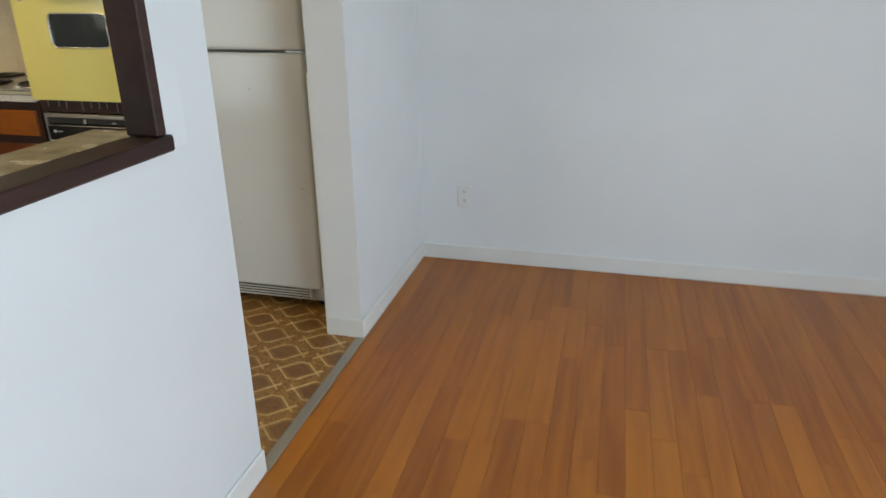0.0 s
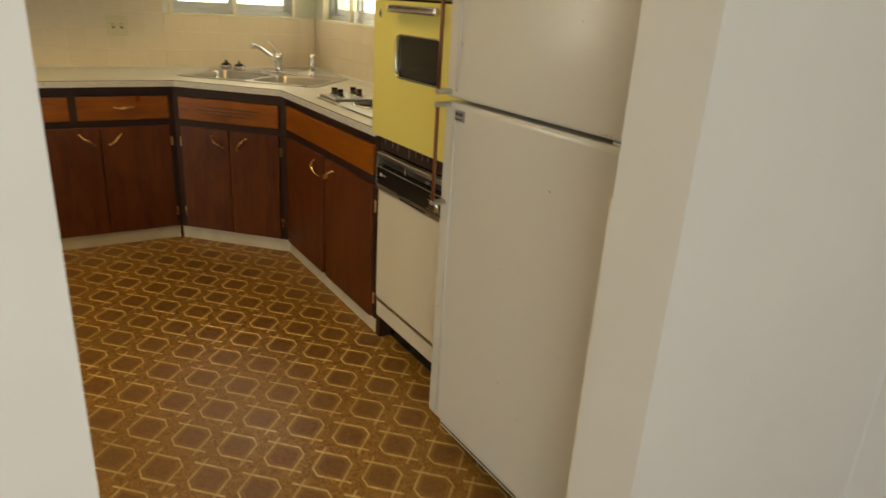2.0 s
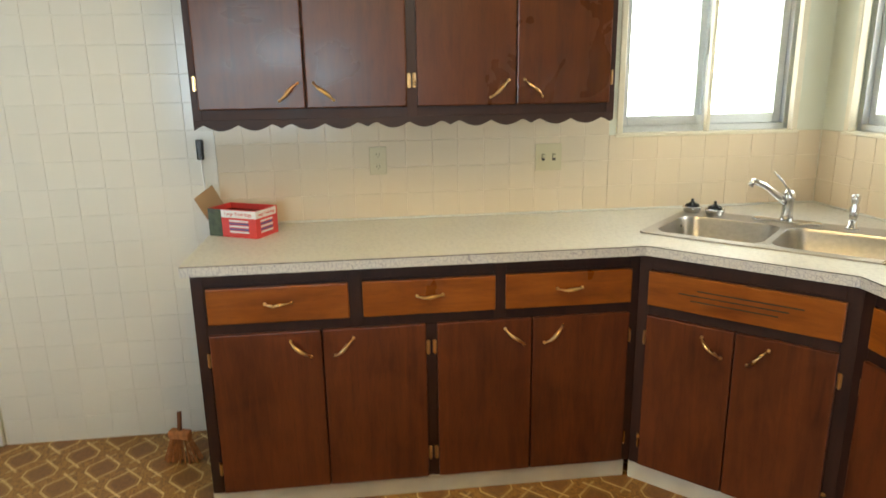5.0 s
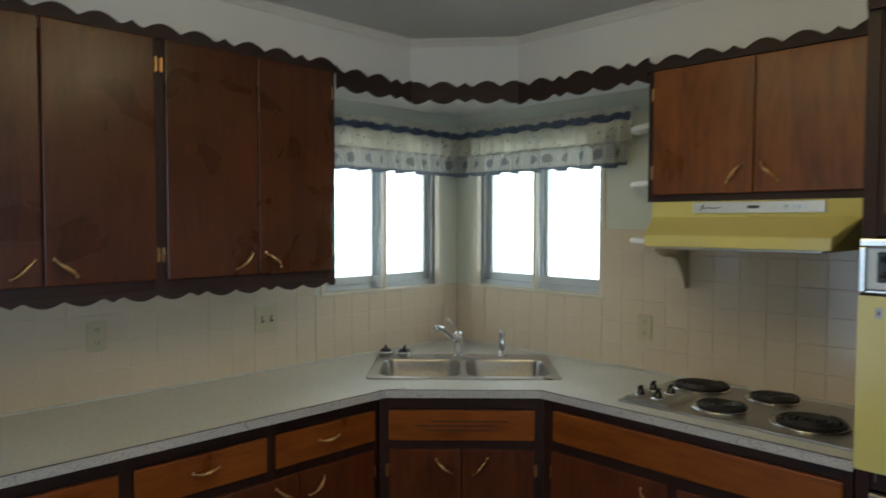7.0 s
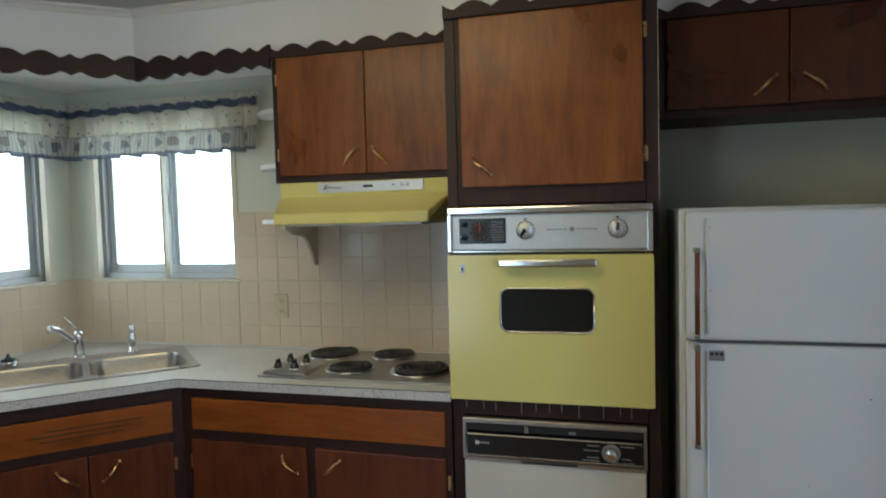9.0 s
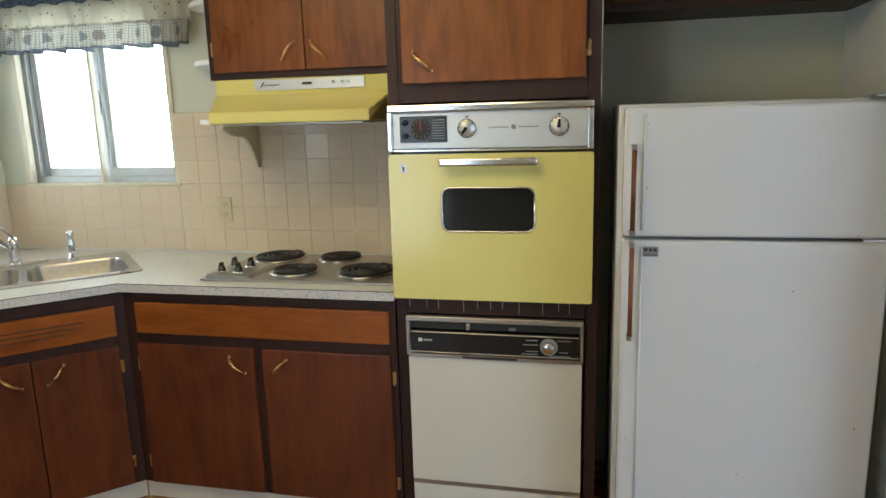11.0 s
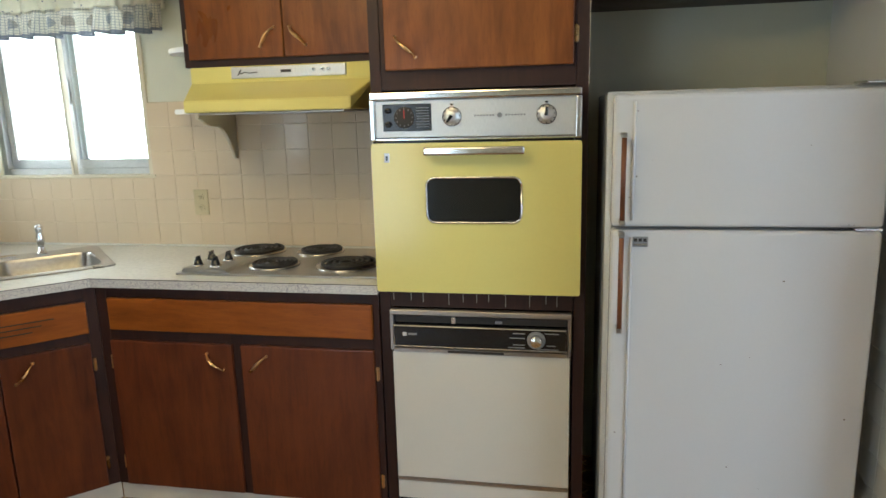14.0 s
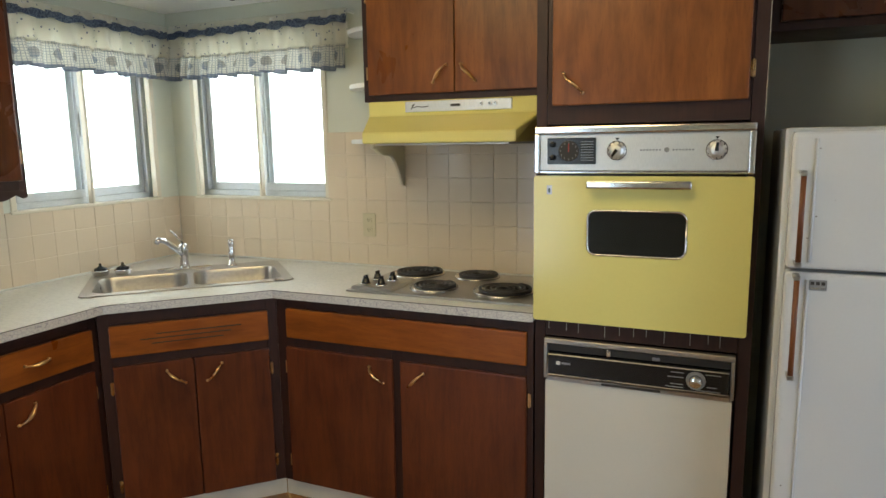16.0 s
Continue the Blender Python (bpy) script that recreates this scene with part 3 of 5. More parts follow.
# white side door with casing
d = thing("door_1", "white painted side door with white casing", "door", TURN_A, kind="structure")
part("casing", box(-3.66, -3.585, -0.022, 0, 0, 2.1, 0.005), M_WHITETRIM, d)
part("casing", box(-4.53, -4.455, -0.022, 0, 0, 2.1, 0.005), M_WHITETRIM, d)
part("casing", box(-4.53, -3.585, -0.022, 0, 2.1, 2.17, 0.005), M_WHITETRIM, d)
leaf = box(-4.445, -3.665, 0.03, 0.07, 0.01, 1.04, 0.004)
box(-4.445, -3.665, 0.03, 0.07, 1.62, 2.025, 0.004, leaf)
box(-4.445, -4.26, 0.03, 0.07, 1.04, 1.62, 0, leaf)
box(-3.84, -3.665, 0.03, 0.07, 1.04, 1.62, 0, leaf)
leaf = part("door_leaf", leaf, M_WHITETRIM, d)
part("pane", box(-4.262, -3.838, 0.048, 0.052, 1.038, 1.622), M_GLASS, leaf, "small glazed light").visible_shadow = False

# ---- cabinets ----


def handle(cx, cz, front, angle, parent, length=0.088):
    """A bowed brass pull, its middle at (cx, cz) on the face y = front."""
    pts, rad = [], []
    for i in range(13):
        s = i / 12 * 2 - 1
        along, out = s * length / 2, -0.006 - 0.020 * (1 - s * s)
        wave = 0.002 * math.sin(s * 3.1)
        a = radians(angle)
        pts.append((cx + along * math.cos(a) - wave * math.sin(a), front + out, cz + along * math.sin(a) + wave * math.cos(a)))
        rad.append(0.0024 + 0.0066 * (1 - abs(s) ** 1.3))
    bm = tube(pts, rad, 8, flat=0.8)
    for e in (pts[0], pts[-1]):
        lathe([(0.006, 0), (0.005, 0.008)], (e[0], front, e[2]), 8, bm, FACE)
    return part("handle", bm, M_BRASS, parent, "bowed worn brass pull", True)


def hinge(x, z, front, parent):
    bm = box(x - 0.007, x + 0.007, front - 0.003, front, z - 0.024, z + 0.024, 0.0015)
    tube([(x, front - 0.004, z - 0.026), (x, front - 0.004, z + 0.026)], 0.004, 6, bm)
    return part("hinge", bm, M_BRASS, parent, "small brass hinge")


def door(x0, x1, z0, z1, front, material, parent, pull=None, hinge_side=0):
    dr = part("door", box(x0, x1, front - 0.018, front, z0, z1, 0.005, seg=2), material, parent)
    if pull:
        handle(pull[0], pull[1], front - 0.018, pull[2], dr)
    if hinge_side:
        hx = x0 - 0.008 if hinge_side < 0 else x1 + 0.008
        for z in (z0 + 0.09, z1 - 0.09):
            hinge(hx, z, front - 0.001, dr)
    return dr


def drawer(x0, x1, z0, z1, front, parent, pull=True):
    dr = part("drawer_front", box(x0, x1, front - 0.018, front, z0, z1, 0.005, seg=2), M_DRAWER, parent, "orange-stained pine front")
    if pull:
        handle((x0 + x1) / 2, (z0 + z1) / 2 + 0.005, front - 0.018, 0, dr)
    return dr


def face_frame(x0, x1, z0, z1, front, xs, zs, parent, w=0.036):
    """Stiles at xs and rails at zs, proud of the carcass."""
    for x in xs:
        part("stile", box(max(x0, x - w / 2), min(x1, x + w / 2), front - 0.003, front + 0.012, z0, z1, 0.001), M_FRAME, parent)
    for z in zs:
        part("rail", box(x0 + 0.002, x1 - 0.002, front - 0.002, front + 0.010, max(z0, z - w / 2), min(z1, z + w / 2), 0.001), M_FRAME, parent)


FB = -0.600  # front of the base cabinets from the wall
base_a = thing("base_cabinet", "long dark-stained base cabinet with three drawers and four doors", "cabinet", TURN_A, "kitchen base cabinets")
part("body", box(-2.60, -1.085, FB + 0.002, -0.003, 0.072, 0.884), M_FRAME, base_a)
face_frame(-2.60, -1.07, 0.072, 0.884, FB, (-2.585, -2.07, -1.575, -1.085), (0.862, 0.687), base_a, 0.045)
for x0, x1 in ((-2.554, -2.092), (-2.046, -1.592), (-1.556, -1.104)):
    drawer(x0, x1, 0.705, 0.829, FB, base_a)
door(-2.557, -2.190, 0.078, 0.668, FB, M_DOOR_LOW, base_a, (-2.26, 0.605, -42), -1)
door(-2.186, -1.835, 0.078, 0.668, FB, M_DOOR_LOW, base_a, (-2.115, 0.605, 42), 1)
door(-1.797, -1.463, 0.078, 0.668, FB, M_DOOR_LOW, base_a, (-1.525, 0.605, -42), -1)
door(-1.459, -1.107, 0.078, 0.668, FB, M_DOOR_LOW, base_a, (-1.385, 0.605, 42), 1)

W = 0.336  # half width of the diagonal front
base_d = thing("corner_cabinet", "dark-stained diagonal corner sink cabinet with slotted false drawer front", "cabinet", TURN_D, "kitchen base cabinets")
part("body", prism([(-W, 0.002), (W, 0.002), (0.18, 0.48), (-0.18, 0.48)], 0.072, 0.70), M_FRAME, base_d)
part("apron", box(-W, W, 0.002, 0.02, 0.70, 0.884), M_FRAME, base_d)
face_frame(-W, W, 0.072, 0.884, 0, (-W + 0.02, W - 0.02), (0.862, 0.687), base_d, 0.05)
fd = drawer(-0.298, 0.298, 0.705, 0.829, 0, base_d, False)
for z, a, b in ((0.785, -0.13, 0.19), (0.767, -0.19, 0.15), (0.748, -0.15, 0.12)):
    part("vent_slot", box(a, b, -0.0195, -0.0175, z - 0.002, z + 0.002), M_DARKSLOT, fd)
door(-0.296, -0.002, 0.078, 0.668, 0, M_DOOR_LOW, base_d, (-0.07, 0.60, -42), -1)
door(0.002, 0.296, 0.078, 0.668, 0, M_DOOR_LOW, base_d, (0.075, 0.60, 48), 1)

base_b = thing("base_cabinet", "dark-stained base cabinet under the cooktop with two doors", "cabinet", None, "kitchen base cabinets")
part("body", box(1.10, 2.195, FB + 0.002, -0.003, 0.072, 0.884), M_FRAME, base_b)
face_frame(1.085, 2.195, 0.072, 0.884, FB, (1.11, 1.649, 2.188), (0.864, 0.695), base_b, 0.045)
drawer(1.142, 2.172, 0.716, 0.840, FB, base_b, False)
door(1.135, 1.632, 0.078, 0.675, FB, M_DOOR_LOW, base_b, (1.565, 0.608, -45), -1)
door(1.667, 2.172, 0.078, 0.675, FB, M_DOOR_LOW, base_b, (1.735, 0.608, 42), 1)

toe = thing("toe_kick", "white painted toe kick strip along the base cabinets", "trim", kind="structure")
part("strip", box(0.003, 0.596, -2.604, -1.09, 0, 0.072, 0.002), M_TOE, toe)
part("strip", prism([(-W - 0.004, 0.004), (W + 0.004, 0.004), (W - 0.02, 0.05), (-W + 0.02, 0.05)], 0, 0.072, m=TURN_D), M_TOE, toe)
part("strip", box(1.09, 2.2, -0.596, -0.003, 0, 0.072, 0.002), M_TOE, toe)


def scallops(x0, x1, base, amp, up=1.0, period=0.335, step=0.006, phase=0.0):
    pts = []
    n = max(8, int((x1 - x0) / step))
    for i in range(n + 1):
        x = x0 + (x1 - x0) * i / n
        q = abs(((x - x0) / period + phase) % 1.0 - 0.5) * 2
        h = math.sin(math.pi * q / 0.76) if q < 0.76 else 0.75 * ((q - 0.76) / 0.24) ** 1.6
        pts.append((x, base + up * amp * h))
    return pts


def top_trim(name, x0, x1, y, z0, z1, m, label, low=None, phase=0.0):
    """A board with a scalloped upper edge, and a scalloped lower one where low is given."""
    top = scallops(x0, x1, z1, 0.026, 1, phase=phase)
    bottom = scallops(x0, x1, low, 0.022, -1, phase=phase) if low else [(x0, z0), (x1, z0)]
    t = mesh_ob(name, upright(top + bottom[::-1], y - 0.016, y, bevel=0), M_SCALLOP)
    t.matrix_world = m
    return tagged(t, label, "trim", "scalloped trim boards")


SC = "dark scalloped wooden trim board above the wall cabinets"
FU = -0.322
upper_a = thing("wall_cabinet", "long dark-stained wall cabinet with four plywood doors", "cabinet", TURN_A, "kitchen wall cabinets")
part("body", box(-2.602, -1.090, FU + 0.002, -0.003, 1.352, 2.204), M_FRAME, upper_a)
face_frame(-2.602, -1.090, 1.352, 2.250, FU, (-2.59, -1.84, -1.10), (1.368,), upper_a, 0.04)
door(-2.578, -2.214, 1.388, 2.238, FU, M_DOOR_UP_SHADED, upper_a, (-2.27, 1.445, 42), -1)
door(-2.210, -1.858, 1.388, 2.238, FU, M_DOOR_UP_SHADED, upper_a, (-2.15, 1.445, -42), 1)
door(-1.822, -1.465, 1.388, 2.238, FU, M_DOOR_UP_SHADED, upper_a, (-1.525, 1.445, 42), -1)
door(-1.461, -1.112, 1.388, 2.238, FU, M_DOOR_UP_SHADED, upper_a, (-1.40, 1.445, -42), 1)
sc = part("scalloped_skirt", upright(scallops(-2.602, -1.090, 1.335, 0.020, -1, 0.30) + [(-1.090, 1.352), (-2.602, 1.352)], FU - 0.002, FU + 0.014), M_SCALLOP, upper_a)
top_trim("scalloped_trim", -2.602, -1.086, FU - 0.004, 2.236, 2.262, TURN_A, SC)

VAL = "dark scalloped wooden valance board bridging the corner windows"
top_trim("valance_board", -1.084, -0.655, FU - 0.004, 2.16, 2.240, TURN_A, VAL, 2.185)
top_trim("valance_board", 0.725, 1.385, FU - 0.004, 2.15, 2.222, pose(0, 0, 0), VAL, 2.168, 0.3)
diag_m = Matrix.Translation((0.335, -0.655, 0)) @ Matrix.Rotation(math.atan2(0.335, 0.39), 4, "Z")
top_trim("valance_board", 0.004, 0.508, -0.002, 2.15, 2.230, diag_m, VAL, 2.175, 0.25)

upper_b = thing("wall_cabinet", "dark-stained wall cabinet with two doors above the range hood", "cabinet", None, "kitchen wall cabinets")
part("body", box(1.385, 2.195, FU + 0.002, -0.003, 1.678, 2.204), M_FRAME, upper_b)
face_frame(1.385, 2.195, 1.678, 2.204, FU, (1.399,), (1.69,), upper_b, 0.028)
door(1.412, 1.796, 1.703, 2.188, FU, M_DOOR_UP, upper_b, (1.735, 1.775, 48), -1)
door(1.800, 2.176, 1.703, 2.188, FU, M_DOOR_UP, upper_b, (1.855, 1.775, -48))
top_trim("scalloped_trim", 1.387, 2.195, FU - 0.004, 2.19, 2.214, pose(0, 0, 0), SC)

tower = thing("oven_cabinet", "tall dark-stained built-in oven cabinet with upper door", "cabinet", None, "kitchen wall cabinets")
part("side_panel", box(2.200, 2.236, FB, -0.003, 0, 2.204, 0.001), M_FRAME, tower)
part("side_panel", box(2.855, 2.893, FB, -0.003, 0, 2.204, 0.001), M_FRAME, tower)
part("upper_body", box(2.238, 2.853, FB + 0.002, -0.003, 1.56, 2.204), M_FRAME, tower)
part("rail", box(2.238, 2.853, FB - 0.001, -0.3, 0.836, 0.892, 0.001), M_FRAME, tower, "dark rail with pale drip marks")
random.seed(4)
for i in range(11):
    x = 2.26 + 0.055 * i + random.uniform(-0.02, 0.02)
    part("drip_mark", box(x - 0.001, x + 0.001, FB - 0.0025, FB - 0.0005, 0.862 - random.uniform(0, 0.02), 0.890), M_RUBBER, tower)
door(2.256, 2.846, 1.620, 2.186, FB, M_DOOR_UP, tower, (2.325, 1.69, -45), 1)
part("metal_edge", box(2.893, 2.8945, FB - 0.001, FB + 0.012, 1.56, 2.2), M_CREAMTRIM, tower)
top_trim("scalloped_trim", 2.202, 2.893, FB - 0.004, 2.19, 2.216, pose(0, 0, 0), SC)

upper_f = thing("wall_cabinet", "shallow dark-stained wall cabinet above the refrigerator", "cabinet", None, "kitchen wall cabinets")
part("body", box(2.903, KX - 0.004, FU + 0.002, -0.003, 1.846, 2.204), M_FRAME, upper_f)
face_frame(2.903, KX - 0.004, 1.846, 2.204, FU, (2.915, KX - 0.016), (1.858,), upper_f, 0.026)
door(2.934, 3.320, 1.874, 2.186, FU, M_DOOR_UP_SHADED, upper_f, (3.25, 1.94, 42))
door(3.324, 3.724, 1.874, 2.186, FU, M_DOOR_UP_SHADED, upper_f, (3.40, 1.94, -42))
top_trim("scalloped_trim", 2.903, KX - 0.004, FU - 0.004, 2.19, 2.214, pose(0, 0, 0), SC)

# ---- countertop ----
SINK = Matrix.Translation((0.562, -0.532, 0)) @ pose(0, 0, 0, 0, 0, 45)


def countertop():
    t = thing("countertop", "white laminate countertop with crackle-pattern front edge", "countertop")
    outer = [(0.0, 0.0), (0.0, -2.62), (0.64, -2.62), (0.64, -1.07), (1.088, -0.622), (2.198, -0.622), (2.198, 0.0)]
    inner = [(SINK @ Vector((x, y, 0)))[:2] for x, y in ((-0.40, -0.24), (0.40, -0.24), (0.40, 0.15), (-0.40, 0.15))]
    bm = bmesh.new()
    edges = []
    for loop in (outer, inner):
        vs = [bm.verts.new((x, y, 0.885)) for x, y in loop]
        edges += [bm.edges.new((a, b)) for a, b in zip(vs, vs[1:] + vs[:1])]
    r = bmesh.ops.triangle_fill(bm, edges=edges, use_beauty=True)
    faces = [g for g in r["geom"] if isinstance(g, bmesh.types.BMFace)]
    hole = [f for f in faces if abs((SINK.inverted() @ f.calc_center_median())[0]) < 0.39 and -0.24 < (SINK.inverted() @ f.calc_center_median())[1] < 0.15]
    bmesh.ops.delete(bm, geom=hole, context="FACES")
    r = bmesh.ops.extrude_face_region(bm, geom=bm.faces[:])
    bmesh.ops.translate(bm, vec=(0, 0, 0.031), verts=[v for v in r["geom"] if isinstance(v, bmesh.types.BMVert)])
    part("top", bm, M_COUNTER, t)
    e, seams = bmesh.new(), bmesh.new()
    line = outer[2:6]
    for (ax, ay), (bx, by) in zip(line, line[1:]):
        dd = Vector((bx - ax, by - ay, 0))
        m = Matrix.Translation((ax, ay, 0)) @ Matrix.Rotation(math.atan2(dd.y, dd.x), 4, "Z")
        own = box(-0.0, dd.length, -0.004, -0.0005, 0.882, 0.9135)
        own.transform(m)
        join(e, own)
        lip = box(0.0, dd.length, -0.0046, -0.0003, 0.9135, 0.9152)
        lip.transform(m)
        join(seams, lip)
    part("edge_seam", seams, M_DARKSLOT, t, "thin dark laminate joint")
    part("front_edge", e, M_EDGE, t, "white crackle-patterned laminate edge band")
    part("seam", box(-0.13, 0.0, -0.0006, 0.0006, 0.9155, 0.9168).copy(), M_DARKSLOT, t).matrix_basis = Matrix.Translation((0.69, -1.0, 0)) @ pose(0, 0, 0, 0, 0, 62)
    cove = bmesh.new()
    box(0.003, 0.016, -2.60, -0.0, 0.916, 0.924, 0.002, cove)
    box(0.016, 2.198, -0.016, -0.003, 0.916, 0.924, 0.002, cove)
    part("back_joint", cove, M_COUNTER, t)


countertop()

# ---- sink ----


def sink():
    t = thing("kitchen_sink", "stainless steel double-bowl corner sink set in the counter", "sink", SINK)
    z = 0.917
    rim = bmesh.new()
    bowls = ((-0.385, -0.012), (0.012, 0.385))
    y0, y1 = -0.222, 0.128

    def loop(bm, x0, x1, ya, yb, r, zz):
        return [bm.verts.new((x, y, zz)) for x, y in rounded(x0, x1, ya, yb, r, 5)]

    edges = []
    for vs in [loop(rim, -0.425, 0.425, -0.265, 0.265, 0.03, z + 0.004)] + [loop(rim, a, b, y0, y1, 0.06, z + 0.004) for a, b in bowls]:
        edges += [rim.edges.new((a, b)) for a, b in zip(vs, vs[1:] + vs[:1])]
    r = bmesh.ops.triangle_fill(rim, edges=edges, use_beauty=True)

    def inside(c):
        return any(a + 0.004 < c.x < b - 0.004 and y0 + 0.004 < c.y < y1 - 0.004 for a, b in bowls)
    bmesh.ops.delete(rim, geom=[f for f in rim.faces if inside(f.calc_center_median())], context="FACES")
    outer = loop(rim, -0.429, 0.429, -0.269, 0.269, 0.032, z - 0.0005)
    first = list(rim.verts)[:len(outer)]
    for i in range(len(outer)):
        j = (i + 1) % len(outer)
        rim.faces.new((first[i], first[j], outer[j], outer[i]))
    part("rim", rim, M_STEEL, t)
    for a, b in bowls:
        bm = bmesh.new()
        rings = [loop(bm, a, b, y0, y1, 0.06, z + 0.004), loop(bm, a + 0.006, b - 0.006, y0 + 0.006, y1 - 0.006, 0.06, z - 0.01),
                 loop(bm, a + 0.014, b - 0.014, y0 + 0.014, y1 - 0.014, 0.06, z - 0.15), loop(bm, a + 0.04, b - 0.04, y0 + 0.04, y1 - 0.04, 0.05, z - 0.17)]
        for p0, p1 in zip(rings, rings[1:]):
            for i in range(len(p0)):
                j = (i + 1) % len(p0)
                bm.faces.new((p0[i], p0[j], p1[j], p1[i]))
        bm.faces.new(rings[-1])
        bowl = part("bowl", bm, M_STEEL, t, "", True)
        part("drain", lathe([(0.045, 0), (0.043, 0.003), (0.03, 0.0035), (0.028, 0.001), (0.0, 0.001)][:-1], ((a + b) / 2, -0.05, z - 0.17), 18), M_CHROME, bowl)
    f = thing("faucet", "chrome single-lever kitchen faucet on the sink deck", "faucet", SINK @ Matrix.Translation((-0.02, 0.205, z + 0.004)))
    part("deck_plate", prism(rounded(-0.125, 0.125, -0.028, 0.028, 0.026), 0, 0.009, bevel=0.003), M_CHROME, f)
    part("body", lathe([(0.024, 0.009), (0.022, 0.03), (0.020, 0.085), (0.023, 0.09), (0.023, 0.115), (0.012, 0.128)], n=18), M_CHROME, f, "", True)
    part("spout", tube([(0, 0, 0.07), (-0.03, -0.035, 0.105), (-0.075, -0.085, 0.152), (-0.104, -0.114, 0.166), (-0.114, -0.124, 0.152)], [0.013, 0.013, 0.012, 0.013, 0.013], 12), M_CHROME, f, "", True)
    part("lever", tube([(0, 0, 0.125), (-0.02, -0.012, 0.155), (-0.05, -0.04, 0.196)], [0.008, 0.006, 0.007], 10, flat=0.6), M_CHROME, f, "", True)
    s = thing("side_sprayer", "chrome pull-out side sprayer on the sink deck", "sprayer", SINK @ Matrix.Translation((0.20, 0.215, z + 0.004)))
    part("escutcheon", lathe([(0.024, 0), (0.022, 0.006), (0.015, 0.012), (0.013, 0.03)], n=16), M_CHROME, s, "", True)
    part("spray_head", lathe([(0.011, 0.03), (0.016, 0.05), (0.017, 0.075), (0.011, 0.09), (0.015, 0.105), (0.017, 0.12), (0.010, 0.13)], n=16), M_CHROME, s, "", True)
    for x, y in ((-0.385, 0.215), (-0.290, 0.205)):
        c = thing("sink_strainer", "chrome and black basket strainer resting on the sink deck", "strainer", SINK @ Matrix.Translation((x, y, z + 0.004)), "sink strainers")
        part("basket", lathe([(0.030, 0), (0.034, 0.006), (0.036, 0.018), (0.040, 0.021), (0.038, 0.025), (0.03, 0.025)], n=18), M_CHROME, c, "", True)
        part("stopper", lathe([(0.029, 0.025), (0.027, 0.034), (0.012, 0.04), (0.006, 0.046), (0.007, 0.054), (0.004, 0.057)], n=16), M_BLACK, c, "black rubber stopper", True)


sink()

# ---- cooktop ----


def cooktop():
    t = thing("cooktop", "stainless steel electric cooktop with four coil burners", "cooktop", Matrix.Translation((0, 0, 0.916)))
    part("plate", box(1.395, 2.190, -0.548, -0.060, 0, 0.009, 0.003, seg=2), M_STEEL, t)
    part("control_pod", upright([(1.408, 0.009), (1.60, 0.009), (1.585, 0.019), (1.42, 0.025)], -0.535, -0.31, bevel=0.003), M_STEEL, t)
    for x, y in ((1.448, -0.475), (1.448, -0.375), (1.52, -0.475), (1.52, -0.375)):
        k = part("knob", lathe([(0.017, 0.022), (0.017, 0.030), (0.015, 0.032), (0.013, 0.044), (0.010, 0.046)], (x, y, 0), 14), M_BLACK, t, "black control knob", True)
        part("grip", box(x - 0.004, x + 0.004, y - 0.015, y + 0.015, 0.042, 0.058, 0.002), M_BLACK, k)
        part("bezel", lathe([(0.024, 0.018), (0.024, 0.024), (0.020, 0.026), (0.018, 0.026)], (x, y, 0), 18), M_CHROME, k, "chrome bezel ring", True)
    for x, y, r in ((1.535, -0.150, 0.100), (1.812, -0.135, 0.080), (1.72, -0.395, 0.080), (2.01, -0.375, 0.102)):
        b = part("drip_pan", lathe([(r + 0.020, 0.009), (r + 0.018, 0.015), (r + 0.006, 0.016), (r, 0.011), (r * 0.3, 0.0095)], (x, y, 0), 28), M_DRIP, t, "shiny metal drip pan", True)
        pts = []
        turns = 4.2
        for i in range(110):
            a = i / 109 * turns * 2 * math.pi
            rr = 0.016 + (r - 0.010) * i / 109
            pts.append((x + rr * math.cos(a), y + rr * math.sin(a), 0.021))
        part("coil", tube(pts, 0.0072, 6, flat=0.8), M_COIL, b, "black spiral heating coil", True)


cooktop()

# ---- range hood ----
h = thing("range_hood", "yellow enamelled range hood under the wall cabinet", "range hood")
own = bmesh.new()
ring = [[(1.412, 0), (2.150, 0)], []]
prof_y = [(-0.322, 1.676, 0.0), (-0.340, 1.676, 0.0), (-0.345, 1.618, 0.004), (-0.498, 1.548, 0.055), (-0.500, 1.508, 0.055), (-0.485, 1.506, 0.055)]
lft = [own.verts.new((1.412 + s, y, z)) for y, z, s in prof_y] + [own.verts.new((1.412, -0.02, 1.508)), own.verts.new((1.412, -0.02, 1.676))]
rgt = [own.verts.new((2.150 - s, y, z)) for y, z, s in prof_y] + [own.verts.new((2.150, -0.02, 1.508)), own.verts.new((2.150, -0.02, 1.676))]
for i in range(len(lft)):
    j = (i + 1) % len(lft)
    own.faces.new((lft[i], lft[j], rgt[j], rgt[i]))
own.faces.new(lft)
own.faces.new(rgt[::-1])
bmesh.ops.recalc_face_normals(own, faces=own.faces)
bmesh.ops.bevel(own, geom=own.edges[:], offset=0.003, segments=2, affect="EDGES")
part("canopy", own, M_YELLOW, h)
plate = part("control_plate", box(1.585, 2.035, -0.350, -0.338, 1.630, 1.672, 0.002), M_PANEL, h, "brushed metal control strip")
for x in (1.915, 1.950, 1.972):
    part("switch", lathe([(0.007, 0), (0.006, 0.012)], (x, -0.350, 1.653), 10, m=FACE), M_CHROME, plate)
